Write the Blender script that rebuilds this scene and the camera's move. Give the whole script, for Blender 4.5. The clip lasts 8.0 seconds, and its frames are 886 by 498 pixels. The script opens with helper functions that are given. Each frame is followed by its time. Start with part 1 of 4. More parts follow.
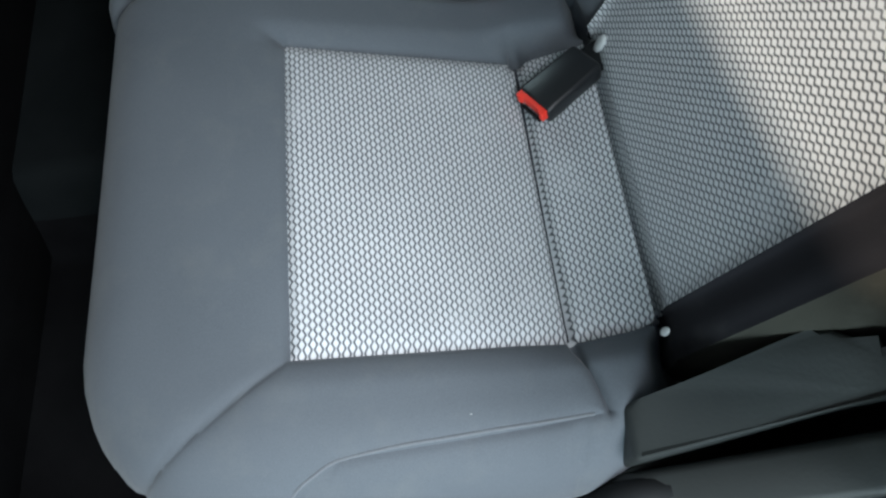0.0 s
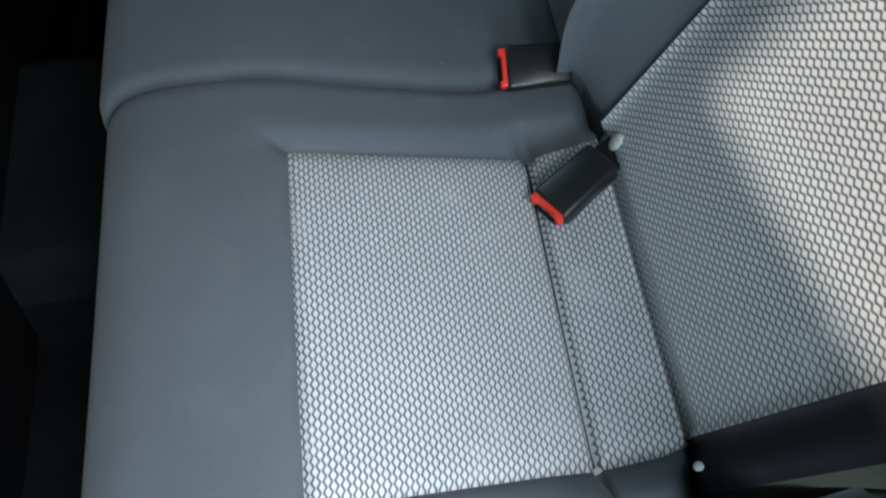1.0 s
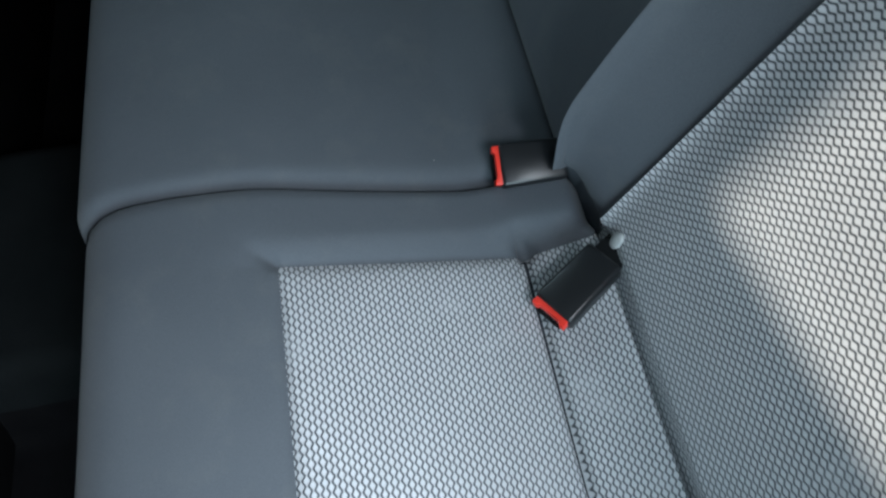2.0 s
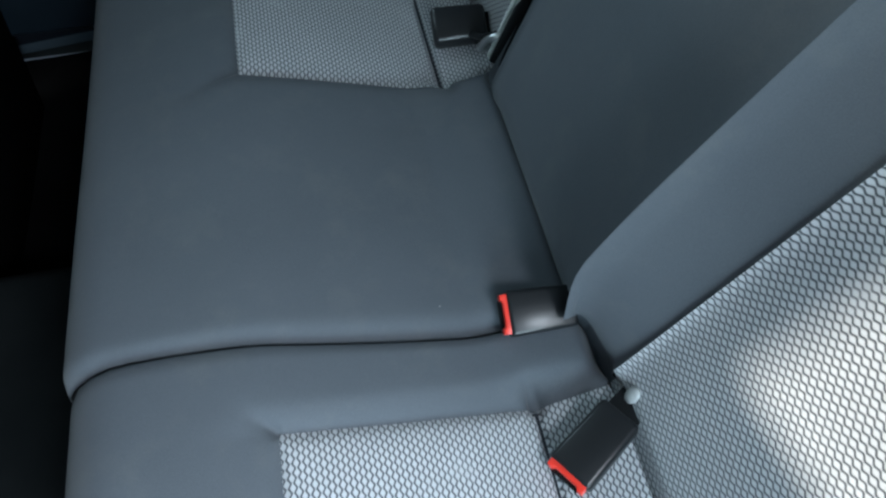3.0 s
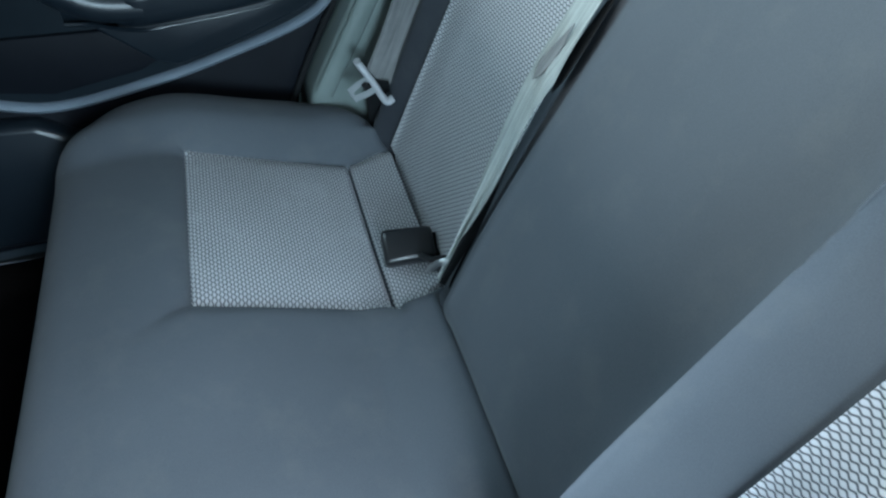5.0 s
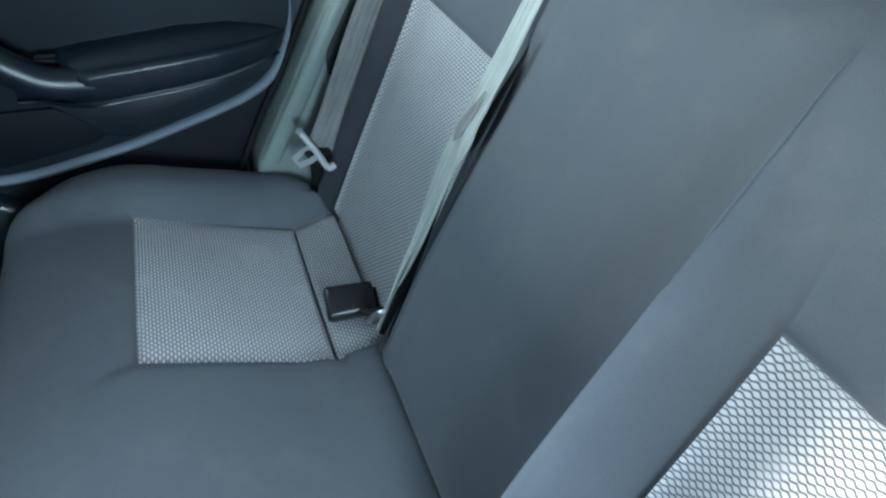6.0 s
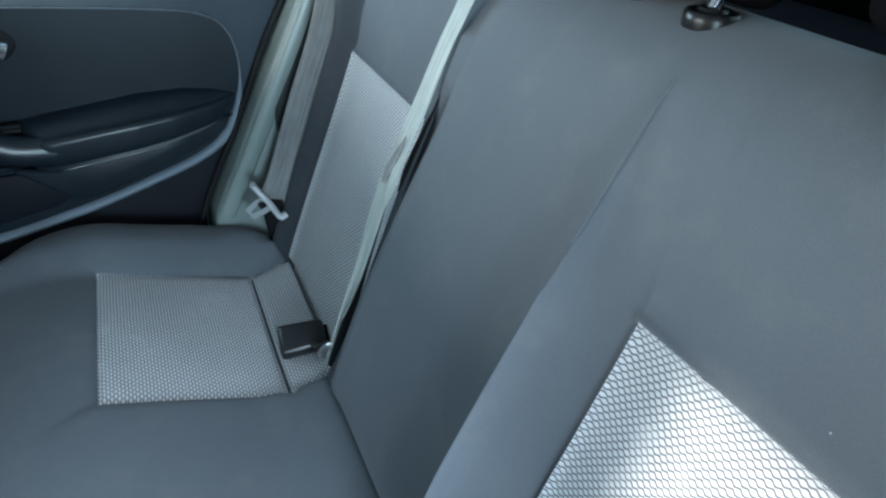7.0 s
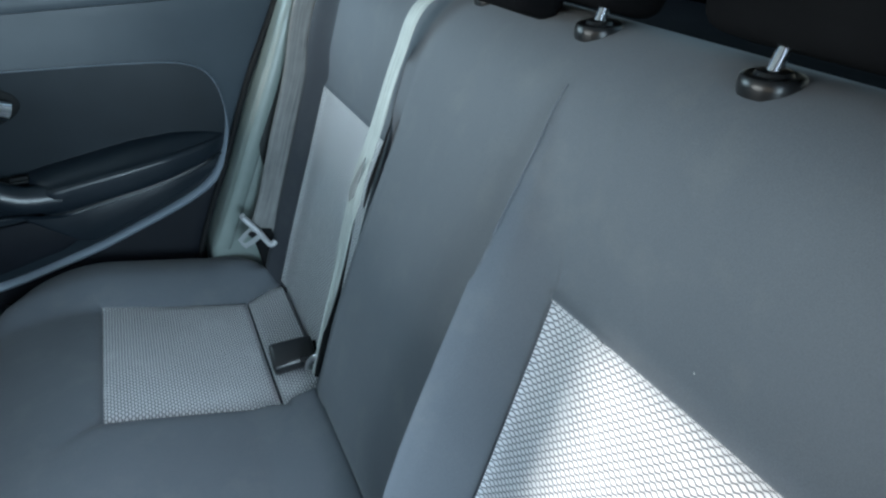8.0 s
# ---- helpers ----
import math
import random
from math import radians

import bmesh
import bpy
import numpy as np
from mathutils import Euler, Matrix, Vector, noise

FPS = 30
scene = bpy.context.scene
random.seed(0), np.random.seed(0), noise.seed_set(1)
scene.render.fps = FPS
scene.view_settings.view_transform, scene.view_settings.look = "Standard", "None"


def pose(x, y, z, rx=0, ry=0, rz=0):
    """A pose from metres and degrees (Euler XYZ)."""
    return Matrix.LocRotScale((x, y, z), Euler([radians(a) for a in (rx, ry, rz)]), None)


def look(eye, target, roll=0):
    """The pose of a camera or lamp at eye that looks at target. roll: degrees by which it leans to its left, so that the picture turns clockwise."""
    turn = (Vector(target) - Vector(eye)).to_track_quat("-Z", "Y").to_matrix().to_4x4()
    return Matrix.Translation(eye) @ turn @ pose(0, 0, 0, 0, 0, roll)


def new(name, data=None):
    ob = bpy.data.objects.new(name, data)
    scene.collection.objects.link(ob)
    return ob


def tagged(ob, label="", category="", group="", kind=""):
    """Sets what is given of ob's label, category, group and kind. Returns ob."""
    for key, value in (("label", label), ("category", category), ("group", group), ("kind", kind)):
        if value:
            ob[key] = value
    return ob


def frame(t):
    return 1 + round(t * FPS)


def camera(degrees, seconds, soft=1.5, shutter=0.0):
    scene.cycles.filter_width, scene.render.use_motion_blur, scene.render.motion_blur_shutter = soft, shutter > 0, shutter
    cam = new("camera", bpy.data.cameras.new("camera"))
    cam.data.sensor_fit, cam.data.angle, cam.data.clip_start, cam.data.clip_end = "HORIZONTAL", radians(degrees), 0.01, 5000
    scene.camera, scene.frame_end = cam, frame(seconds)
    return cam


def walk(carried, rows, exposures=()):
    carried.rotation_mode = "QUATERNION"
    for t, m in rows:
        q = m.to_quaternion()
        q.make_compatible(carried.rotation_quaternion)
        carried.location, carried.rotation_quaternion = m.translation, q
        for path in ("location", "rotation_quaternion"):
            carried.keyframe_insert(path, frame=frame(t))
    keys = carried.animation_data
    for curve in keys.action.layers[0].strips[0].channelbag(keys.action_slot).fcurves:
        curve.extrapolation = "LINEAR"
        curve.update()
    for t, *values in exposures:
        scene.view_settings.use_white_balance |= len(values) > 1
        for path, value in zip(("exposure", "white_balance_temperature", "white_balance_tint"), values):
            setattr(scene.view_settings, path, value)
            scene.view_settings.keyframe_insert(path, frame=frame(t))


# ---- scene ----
cam = camera(67.7, 8.0, soft=2.4)
PATH = [
    (0, (0.119, -0.151, 0.921), (0.181, 0.643, -0.913), -2.5),
    (0.5, (0.113, -0.1, 0.926), (0.179, 0.72, -0.897), -3.1),
    (1, (0.106, -0.039, 0.936), (0.212, 0.766, -0.891), -0.8),
    (1.2, (0.105, -0.037, 0.926), (0.221, 0.823, -0.876), -0.8),
    (2.3, (0.101, 0.08, 0.951), (0.306, 0.968, -0.829), 1.1),
    (2.5, (0.101, 0.096, 0.951), (0.323, 1.023, -0.807), 1.3),
    (3, (0.092, 0.138, 0.969), (0.362, 1.163, -0.727), 2.8),
    (3.5, (0.087, 0.178, 0.985), (0.41, 1.271, -0.659), 4.1),
    (4, (0.087, 0.204, 1.0), (0.465, 1.389, -0.566), 4.5),
    (4.5, (0.076, 0.208, 1.012), (0.541, 1.487, -0.454), 5.6),
    (4.7, (0.081, 0.206, 1.02), (0.562, 1.509, -0.42), 5.5),
    (5.8, (0.101, 0.142, 1.046), (0.731, 1.571, -0.203), 5.7),
    (6, (0.102, 0.126, 1.052), (0.758, 1.566, -0.171), 5.8),
    (6.5, (0.109, 0.078, 1.066), (0.813, 1.553, -0.086), 5.2),
    (7, (0.128, 0.024, 1.077), (0.864, 1.536, -0.006), 3.5),
    (7.5, (0.148, -0.031, 1.087), (0.858, 1.526, 0.053), 0.2),
    (8, (0.169, -0.082, 1.092), (0.864, 1.5, 0.085), -1.7),
]
walk(cam, [(t, look(eye, target, roll)) for t, eye, target, roll in PATH],
     exposures=[(0.0, -0.02, 6480, 11), (0.5, -0.06, 6420, 11), (1.0, -0.06, 6340, 10), (2.5, 0.22, 6040, 10), (3.0, 0.50, 5970, 9), (3.5, 0.80, 5900, 9), (4.0, 1.02, 5820, 9), (4.5, 1.15, 5800, 9), (6.0, 1.26, 5810, 9), (7.0, 1.20, 5850, 10), (8.0, 1.11, 5920, 11)])

# ---- light: open sky seen through the open near door and the windows ----
world = bpy.data.worlds.new("sky")
scene.world = world
world.use_nodes = True
wn = world.node_tree.nodes
sky = wn.new("ShaderNodeTexSky")
sky.sky_type = "NISHITA"
sky.sun_disc = False
SUN_ELEVATION, SUN_ROTATION = radians(24), radians(243)
sky.sun_elevation, sky.sun_rotation = SUN_ELEVATION, SUN_ROTATION
world.node_tree.links.new(sky.outputs[0], wn["Background"].inputs[0])
wn["Background"].inputs[1].default_value = 0.06


def lamp_area(name, eye, target, size_x, size_y, power, color):
    data = bpy.data.lights.new(name, "AREA")
    data.shape, data.size, data.size_y, data.energy, data.color = "RECTANGLE", size_x, size_y, power, color
    ob = new(name, data)
    ob.matrix_world = look(eye, target)
    return ob


sun = new("sun", bpy.data.lights.new("sun", "SUN"))
sun.data.energy, sun.data.angle, sun.data.color = 3.4, radians(2.6), (1.0, 0.90, 0.75)
sun.matrix_world = look((-0.8, -0.404, 0.396), (0, 0, 0))
lamp_area("near_doorway_skylight", (0.72, -0.72, 1.76), (0.12, 0.25, 0.40), 0.7, 0.6, 50.0, (0.90, 0.96, 1.0))
lamp_area("far_window_skylight", (-0.35, 1.46, 1.07), (0.1, 0.6, 0.6), 0.6, 0.28, 4.9, (0.70, 0.95, 1.0))
lamp_area("rear_window_skylight", (1.0, 0.563, 1.20), (0.1, 0.563, 0.55), 1.1, 0.35, 0.5, (0.60, 0.95, 1.0))
lamp_area("near_doorway_horizon", (0.15, -1.05, 0.85), (0.40, 0.60, 0.75), 0.45, 0.6, 14.5, (0.72, 0.93, 1.0))
lamp_area("windscreen_skylight", (-1.45, 0.40, 1.02), (0.5, 0.55, 0.80), 1.2, 0.36, 14.5, (0.98, 1.0, 0.91))


# ---- materials ----
def shader(name, base, rough, metal=0.0):
    m = bpy.data.materials.new(name)
    m.use_nodes = True
    b = m.node_tree.nodes["Principled BSDF"]
    b.inputs["Base Color"].default_value = (*base, 1)
    b.inputs["Roughness"].default_value = rough
    b.inputs["Metallic"].default_value = metal
    return m, m.node_tree.nodes, m.node_tree.links, b


def op(nodes, links, kind, a, b=None, c=None):
    n = nodes.new("ShaderNodeMath")
    n.operation = kind
    for k, v in enumerate((a, b, c)):
        if v is None:
            continue
        if isinstance(v, (int, float)):
            n.inputs[k].default_value = v
        else:
            links.new(v, n.inputs[k])
    return n.outputs[0]


def noise_tex(nodes, links, vec, scale, detail=3.0, rough=0.55):
    n = nodes.new("ShaderNodeTexNoise")
    n.inputs["Scale"].default_value, n.inputs["Detail"].default_value, n.inputs["Roughness"].default_value = scale, detail, rough
    links.new(vec, n.inputs["Vector"])
    return n.outputs["Fac"]


def ramp(nodes, links, fac, stops):
    n = nodes.new("ShaderNodeValToRGB")
    el = n.color_ramp.elements
    while len(el) < len(stops):
        el.new(0.5)
    for e, (p, c) in zip(el, stops):
        e.position, e.color = p, (*c, 1)
    links.new(fac, n.inputs[0])
    return n.outputs[0]


def bump(nodes, links, b, height, strength, distance):
    n = nodes.new("ShaderNodeBump")
    n.inputs["Strength"].default_value, n.inputs["Distance"].default_value = strength, distance
    links.new(height, n.inputs["Height"])
    links.new(n.outputs[0], b.inputs["Normal"])


def mix_color(nodes, links, fac, a, b, mode="MIX"):
    n = nodes.new("ShaderNodeMix")
    n.data_type, n.blend_type = "RGBA", mode
    for sock, v in ((n.inputs[0], fac), (n.inputs[6], a), (n.inputs[7], b)):
        if isinstance(v, float):
            sock.default_value = v
        elif isinstance(v, tuple):
            sock.default_value = (*v, 1)
        else:
            links.new(v, sock)
    return n.outputs[2]


def plain_cloth(name, low, high, dust=0.22, sheen=0.1, gloss=0.25):
    """Smooth woven seat cloth: fine weave, uneven nap, faint dust and a few pale specks of lint."""
    m, n, l, b = shader(name, low, 0.82)
    tc = n.new("ShaderNodeTexCoord").outputs["Object"]
    broad = noise_tex(n, l, tc, 5.0, 4.0)
    fine = noise_tex(n, l, tc, 900.0, 2.0)
    col = ramp(n, l, broad, [(0.3, low), (0.7, high)])
    col = mix_color(n, l, op(n, l, "MULTIPLY", fine, 0.5), col, tuple(c * 1.9 for c in high))
    vor = n.new("ShaderNodeTexVoronoi")
    vor.inputs["Scale"].default_value = 27.0
    l.new(tc, vor.inputs["Vector"])
    speck = op(n, l, "LESS_THAN", vor.outputs["Distance"], 0.022)
    pick = n.new("ShaderNodeSeparateColor")
    l.new(vor.outputs["Color"], pick.inputs[0])
    speck = op(n, l, "MULTIPLY", speck, op(n, l, "GREATER_THAN", pick.outputs[0], 0.62))
    smear = noise_tex(n, l, tc, 14.0, 5.0, 0.65)
    smear = op(n, l, "MULTIPLY", op(n, l, "SUBTRACT", smear, 0.52), dust * 1.8)
    smear = op(n, l, "MAXIMUM", smear, 0.0)
    col = mix_color(n, l, smear, col, (0.27, 0.27, 0.235))
    col = mix_color(n, l, op(n, l, "MULTIPLY", speck, 0.7), col, (0.55, 0.55, 0.54))
    l.new(col, b.inputs["Base Color"])
    b.inputs["Sheen Weight"].default_value = sheen
    b.inputs["Sheen Roughness"].default_value = 0.5
    b.inputs["Specular IOR Level"].default_value = gloss
    h = op(n, l, "ADD", op(n, l, "MULTIPLY", fine, 0.35), noise_tex(n, l, tc, 60.0, 3.0))
    bump(n, l, b, h, 0.35, 0.0008)
    return m


def lattice_cloth(name, pitch, length, light, dark):
    """Light cloth with wavy dark lines that pinch it into chains of lens-shaped cells; UV is in metres."""
    m, n, l, b = shader(name, light, 0.8)
    uv = n.new("ShaderNodeUVMap")
    sep = n.new("ShaderNodeSeparateXYZ")
    l.new(uv.outputs[0], sep.inputs[0])
    tc = n.new("ShaderNodeTexCoord").outputs["Object"]
    wob = op(n, l, "MULTIPLY", op(n, l, "SUBTRACT", noise_tex(n, l, tc, 45.0, 2.0), 0.5), 0.3)
    u = op(n, l, "ADD", op(n, l, "MULTIPLY_ADD", sep.outputs[0], 1.0 / pitch, 0.5), wob)
    v = op(n, l, "DIVIDE", sep.outputs[1], length)
    i = op(n, l, "FLOOR", u)
    f = op(n, l, "SUBTRACT", u, i)
    sign = op(n, l, "SUBTRACT", op(n, l, "MULTIPLY", op(n, l, "MODULO", op(n, l, "ADD", i, 1000.0), 2.0), 2.0), 1.0)
    wave = op(n, l, "MULTIPLY", sign, op(n, l, "SINE", op(n, l, "MULTIPLY", v, 2 * math.pi)))
    side = op(n, l, "SUBTRACT", 0.5, op(n, l, "ABSOLUTE", op(n, l, "SUBTRACT", f, 0.5)))
    dist = op(n, l, "ABSOLUTE", op(n, l, "SUBTRACT", side, op(n, l, "MULTIPLY", wave, 0.205)))
    line = n.new("ShaderNodeMapRange")
    line.interpolation_type = "SMOOTHSTEP"
    l.new(dist, line.inputs[0])
    line.inputs[1].default_value, line.inputs[2].default_value = 0.06, 0.33
    fine = noise_tex(n, l, tc, 1100.0, 2.0)
    broad = noise_tex(n, l, tc, 9.0, 4.0)
    lightc = ramp(n, l, broad, [(0.3, tuple(c * 0.88 for c in light)), (0.7, light)])
    lightc = mix_color(n, l, op(n, l, "MULTIPLY", fine, 0.45), lightc, tuple(c * 0.55 for c in light))
    col = mix_color(n, l, line.outputs[0], dark, lightc)
    smear = op(n, l, "MAXIMUM", op(n, l, "MULTIPLY", op(n, l, "SUBTRACT", noise_tex(n, l, tc, 15.0, 4.0, 0.6), 0.58), 2.2), 0.0)
    col = mix_color(n, l, op(n, l, "MINIMUM", smear, 0.2), col, tuple(c * 0.85 for c in light))
    l.new(col, b.inputs["Base Color"])
    b.inputs["Sheen Weight"].default_value = 0.15
    b.inputs["Specular IOR Level"].default_value = 0.25
    h = op(n, l, "ADD", line.outputs[0], op(n, l, "MULTIPLY", fine, 0.35))
    bump(n, l, b, h, 0.6, 0.0011)
    return m


def grained(name, low, high, rough, grain=420.0, strength=0.25, spec=0.5):
    """Moulded plastic, rubber, carpet or leather: fine grain, dust and wear."""
    m, n, l, b = shader(name, low, rough)
    tc = n.new("ShaderNodeTexCoord").outputs["Object"]
    l.new(ramp(n, l, noise_tex(n, l, tc, 7.0, 5.0), [(0.3, low), (0.72, high)]), b.inputs["Base Color"])
    g = noise_tex(n, l, tc, grain, 2.0)
    l.new(op(n, l, "ADD", op(n, l, "MULTIPLY", noise_tex(n, l, tc, 18.0, 3.0), 0.16), rough - 0.08), b.inputs["Roughness"])
    b.inputs["Specular IOR Level"].default_value = spec
    bump(n, l, b, g, strength, 0.0006)
    return m


def webbing(name, low, high):
    """Seat belt webbing: fine ribs along the strap and a herringbone sheen."""
    m, n, l, b = shader(name, low, 0.55)
    uv = n.new("ShaderNodeUVMap")
    sep = n.new("ShaderNodeSeparateXYZ")
    l.new(uv.outputs[0], sep.inputs[0])
    rib = op(n, l, "SINE", op(n, l, "MULTIPLY", sep.outputs[0], 2 * math.pi / 0.0032))
    tick = op(n, l, "SINE", op(n, l, "MULTIPLY", sep.outputs[1], 2 * math.pi / 0.0025))
    tc = n.new("ShaderNodeTexCoord").outputs["Object"]
    lane = n.new("ShaderNodeCombineXYZ")
    l.new(op(n, l, "MULTIPLY", sep.outputs[0], 260.0), lane.inputs[0])
    l.new(op(n, l, "MULTIPLY", sep.outputs[1], 7.0), lane.inputs[1])
    streak = op(n, l, "ADD", op(n, l, "MULTIPLY", noise_tex(n, l, lane.outputs[0], 1.0, 3.0), 0.75), op(n, l, "MULTIPLY", noise_tex(n, l, tc, 40.0, 3.0), 0.25))
    l.new(ramp(n, l, streak, [(0.34, low), (0.66, high)]), b.inputs["Base Color"])
    b.inputs["Sheen Weight"].default_value = 0.3
    bump(n, l, b, op(n, l, "ADD", rib, op(n, l, "MULTIPLY", tick, 0.4)), 0.4, 0.0005)
    return m


CLOTH = plain_cloth("grey_cloth", (0.062, 0.071, 0.083), (0.080, 0.090, 0.103))
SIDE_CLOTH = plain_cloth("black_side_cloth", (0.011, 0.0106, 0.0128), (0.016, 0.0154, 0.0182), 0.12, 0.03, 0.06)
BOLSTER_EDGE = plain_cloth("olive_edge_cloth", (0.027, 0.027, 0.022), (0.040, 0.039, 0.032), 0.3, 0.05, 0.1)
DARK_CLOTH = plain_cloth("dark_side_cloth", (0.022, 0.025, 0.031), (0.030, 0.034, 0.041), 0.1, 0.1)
LATTICE = lattice_cloth("lattice_cloth", 0.0045926, 0.0083, (0.63, 0.645, 0.67), (0.075, 0.081, 0.092))
BUCKLE = grained("black_buckle_plastic", (0.009, 0.0098, 0.0115), (0.013, 0.0138, 0.0155), 0.34, 900.0, 0.05)
RED = grained("red_button_plastic", (0.75, 0.035, 0.02), (0.85, 0.05, 0.03), 0.35, 500.0, 0.05)
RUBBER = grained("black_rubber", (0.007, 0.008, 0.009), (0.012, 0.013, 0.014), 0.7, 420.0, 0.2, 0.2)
CARPET = grained("black_carpet", (0.003, 0.003, 0.0034), (0.006, 0.006, 0.0065), 0.97, 260.0, 1.0, 0.03)
TUNNEL = grained("grey_carpet", (0.005, 0.0062, 0.0067), (0.009, 0.0105, 0.011), 0.97, 260.0, 1.0, 0.03)
DOOR = grained("dark_blue_grey_plastic", (0.040, 0.053, 0.066), (0.053, 0.068, 0.083), 0.45, 420.0, 0.25, 0.3)
INLAY = grained("black_door_leather", (0.008, 0.0125, 0.017), (0.0125, 0.0185, 0.0245), 0.40, 420.0, 0.2, 0.16)
ARMREST = grained("smooth_black_leather", (0.008, 0.0125, 0.018), (0.012, 0.018, 0.025), 0.34, 420.0, 0.10, 0.5)
DOOR_LOW = grained("near_black_door_plastic", (0.005, 0.0064, 0.0095), (0.008, 0.010, 0.0145), 0.6, 420.0, 0.25, 0.12)
BAND = grained("satin_grey_plastic", (0.17, 0.205, 0.25), (0.22, 0.26, 0.31), 0.32, 500.0, 0.1)
PILLAR = grained("pale_grey_plastic", (0.15, 0.185, 0.178), (0.21, 0.25, 0.24), 0.34, 420.0, 0.2)
TRIM = grained("dark_grey_trim_plastic", (0.012, 0.0147, 0.0157), (0.019, 0.0225, 0.0235), 0.6, 420.0, 0.3, 0.25)
BELT = webbing("grey_webbing", (0.22, 0.245, 0.233), (0.40, 0.43, 0.41))
OUTER_BELT = webbing("worn_dark_grey_webbing", (0.085, 0.088, 0.09), (0.20, 0.205, 0.205))
NEAR_TRIM = grained("worn_charcoal_plastic", (0.024, 0.028, 0.028), (0.036, 0.041, 0.0405), 0.5, 300.0, 0.35, 0.4)
LINING = grained("roof_lining", (0.30, 0.31, 0.30), (0.36, 0.37, 0.36), 0.95, 500.0, 0.4, 0.1)
BLACK = grained("black_headrest_cloth", (0.0035, 0.0035, 0.004), (0.006, 0.006, 0.0065), 0.95, 600.0, 0.5, 0.03)
SLEEVE = grained("glossy_black_plastic", (0.006, 0.0065, 0.0075), (0.009, 0.0098, 0.011), 0.30, 900.0, 0.03, 0.3)
CHROME = shader("chrome", (0.85, 0.86, 0.88), 0.12, 1.0)[0]
STEEL = shader("brushed_steel", (0.55, 0.57, 0.58), 0.32, 1.0)[0]
TONGUE = grained("pale_tongue_plastic", (0.36, 0.37, 0.39), (0.44, 0.45, 0.47), 0.4, 500.0, 0.1)
BLADE = grained("dull_pale_steel", (0.20, 0.22, 0.23), (0.30, 0.32, 0.33), 0.38, 500.0, 0.1, 0.8)
TAG = grained("white_plastic_stud", (0.42, 0.43, 0.43), (0.52, 0.53, 0.53), 0.3, 500.0, 0.05)
PIPING = plain_cloth("seam_thread", (0.085, 0.092, 0.102), (0.11, 0.118, 0.13))


# ---- mesh helpers ----
def smoothstep(a, b, x):
    t = np.clip((x - a) / (b - a), 0.0, 1.0)
    return t * t * (3 - 2 * t)


def spread(n, pull=0.85):
    t = np.linspace(0, 1, n)
    return t - pull * np.sin(2 * np.pi * t) / (2 * np.pi)


def link_mesh(name, verts, faces, material, parent=None, label="", uvs=None, smooth=True):
    me = bpy.data.meshes.new(name)
    me.from_pydata(verts, [], faces)
    if uvs is not None:
        layer = me.uv_layers.new(name="UVMap")
        idx = np.empty(len(me.loops), dtype=np.int32)
        me.loops.foreach_get("vertex_index", idx)
        layer.data.foreach_set("uv", np.asarray(uvs)[idx].astype(np.float32).ravel())
    if smooth:
        me.polygons.foreach_set("use_smooth", [True] * len(me.polygons))
    me.materials.append(material)
    ob = new(name, me)
    if parent:
        ob.parent = parent
    if label:
        tagged(ob, label)
    return ob


def part(name, bm, material, parent=None, label="", smooth=True):
    me = bpy.data.meshes.new(name)
    bmesh.ops.recalc_face_normals(bm, faces=bm.faces)
    bm.to_mesh(me)
    bm.free()
    if smooth:
        me.polygons.foreach_set("use_smooth", [True] * len(me.polygons))
        me.set_sharp_from_angle(angle=radians(38))
    me.materials.append(material)
    ob = new(name, me)
    if parent:
        ob.parent = parent
    if label:
        tagged(ob, label)
    return ob


def thing(name, label, category, group="", kind=""):
    return tagged(new(name), label, category, group, kind)


def sheet(name, quads, surf, material, parent, label="", n=(34, 34)):
    """Four-cornered cloth pieces, each its own mesh laid on the surface surf(s, v); UV is (s, v) in metres."""
    for q in quads:
        verts, faces, uvs = [], [], []
        a, b = np.meshgrid(spread(n[0]), spread(n[1]), indexing="ij")
        p = [np.asarray(c, float) for c in q]
        w = [(1 - a) * (1 - b), a * (1 - b), a * b, (1 - a) * b]
        s = sum(wi * c[0] for wi, c in zip(w, p)).ravel()
        v = sum(wi * c[1] for wi, c in zip(w, p)).ravel()
        base = len(verts)
        verts.extend(surf(s, v).tolist())
        uvs.extend(np.stack([s, v], 1).tolist())
        for i in range(n[0] - 1):
            for j in range(n[1] - 1):
                k = base + i * n[1] + j
                faces.append((k, k + n[1], k + n[1] + 1, k + 1))
        made = link_mesh(name, verts, faces, material, parent, label, uvs)
    return made


def seam_depth(s, v, seams):
    """How far stitched seams pull the cloth in: seams are (s0, v0, s1, v1, depth, width, fade)."""
    out = np.zeros_like(s)
    for s0, v0, s1, v1, depth, width, fade in seams:
        ds, dv = s1 - s0, v1 - v0
        t = np.clip(((s - s0) * ds + (v - v0) * dv) / (ds * ds + dv * dv), 0, 1)
        d = np.hypot(s - s0 - t * ds, v - v0 - t * dv)
        out = np.maximum(out, depth * (1 - fade * t) * (np.exp(-(d / width) ** 1.3) + 0.35 * np.exp(-(d / (3.5 * width)) ** 2)))
    return out


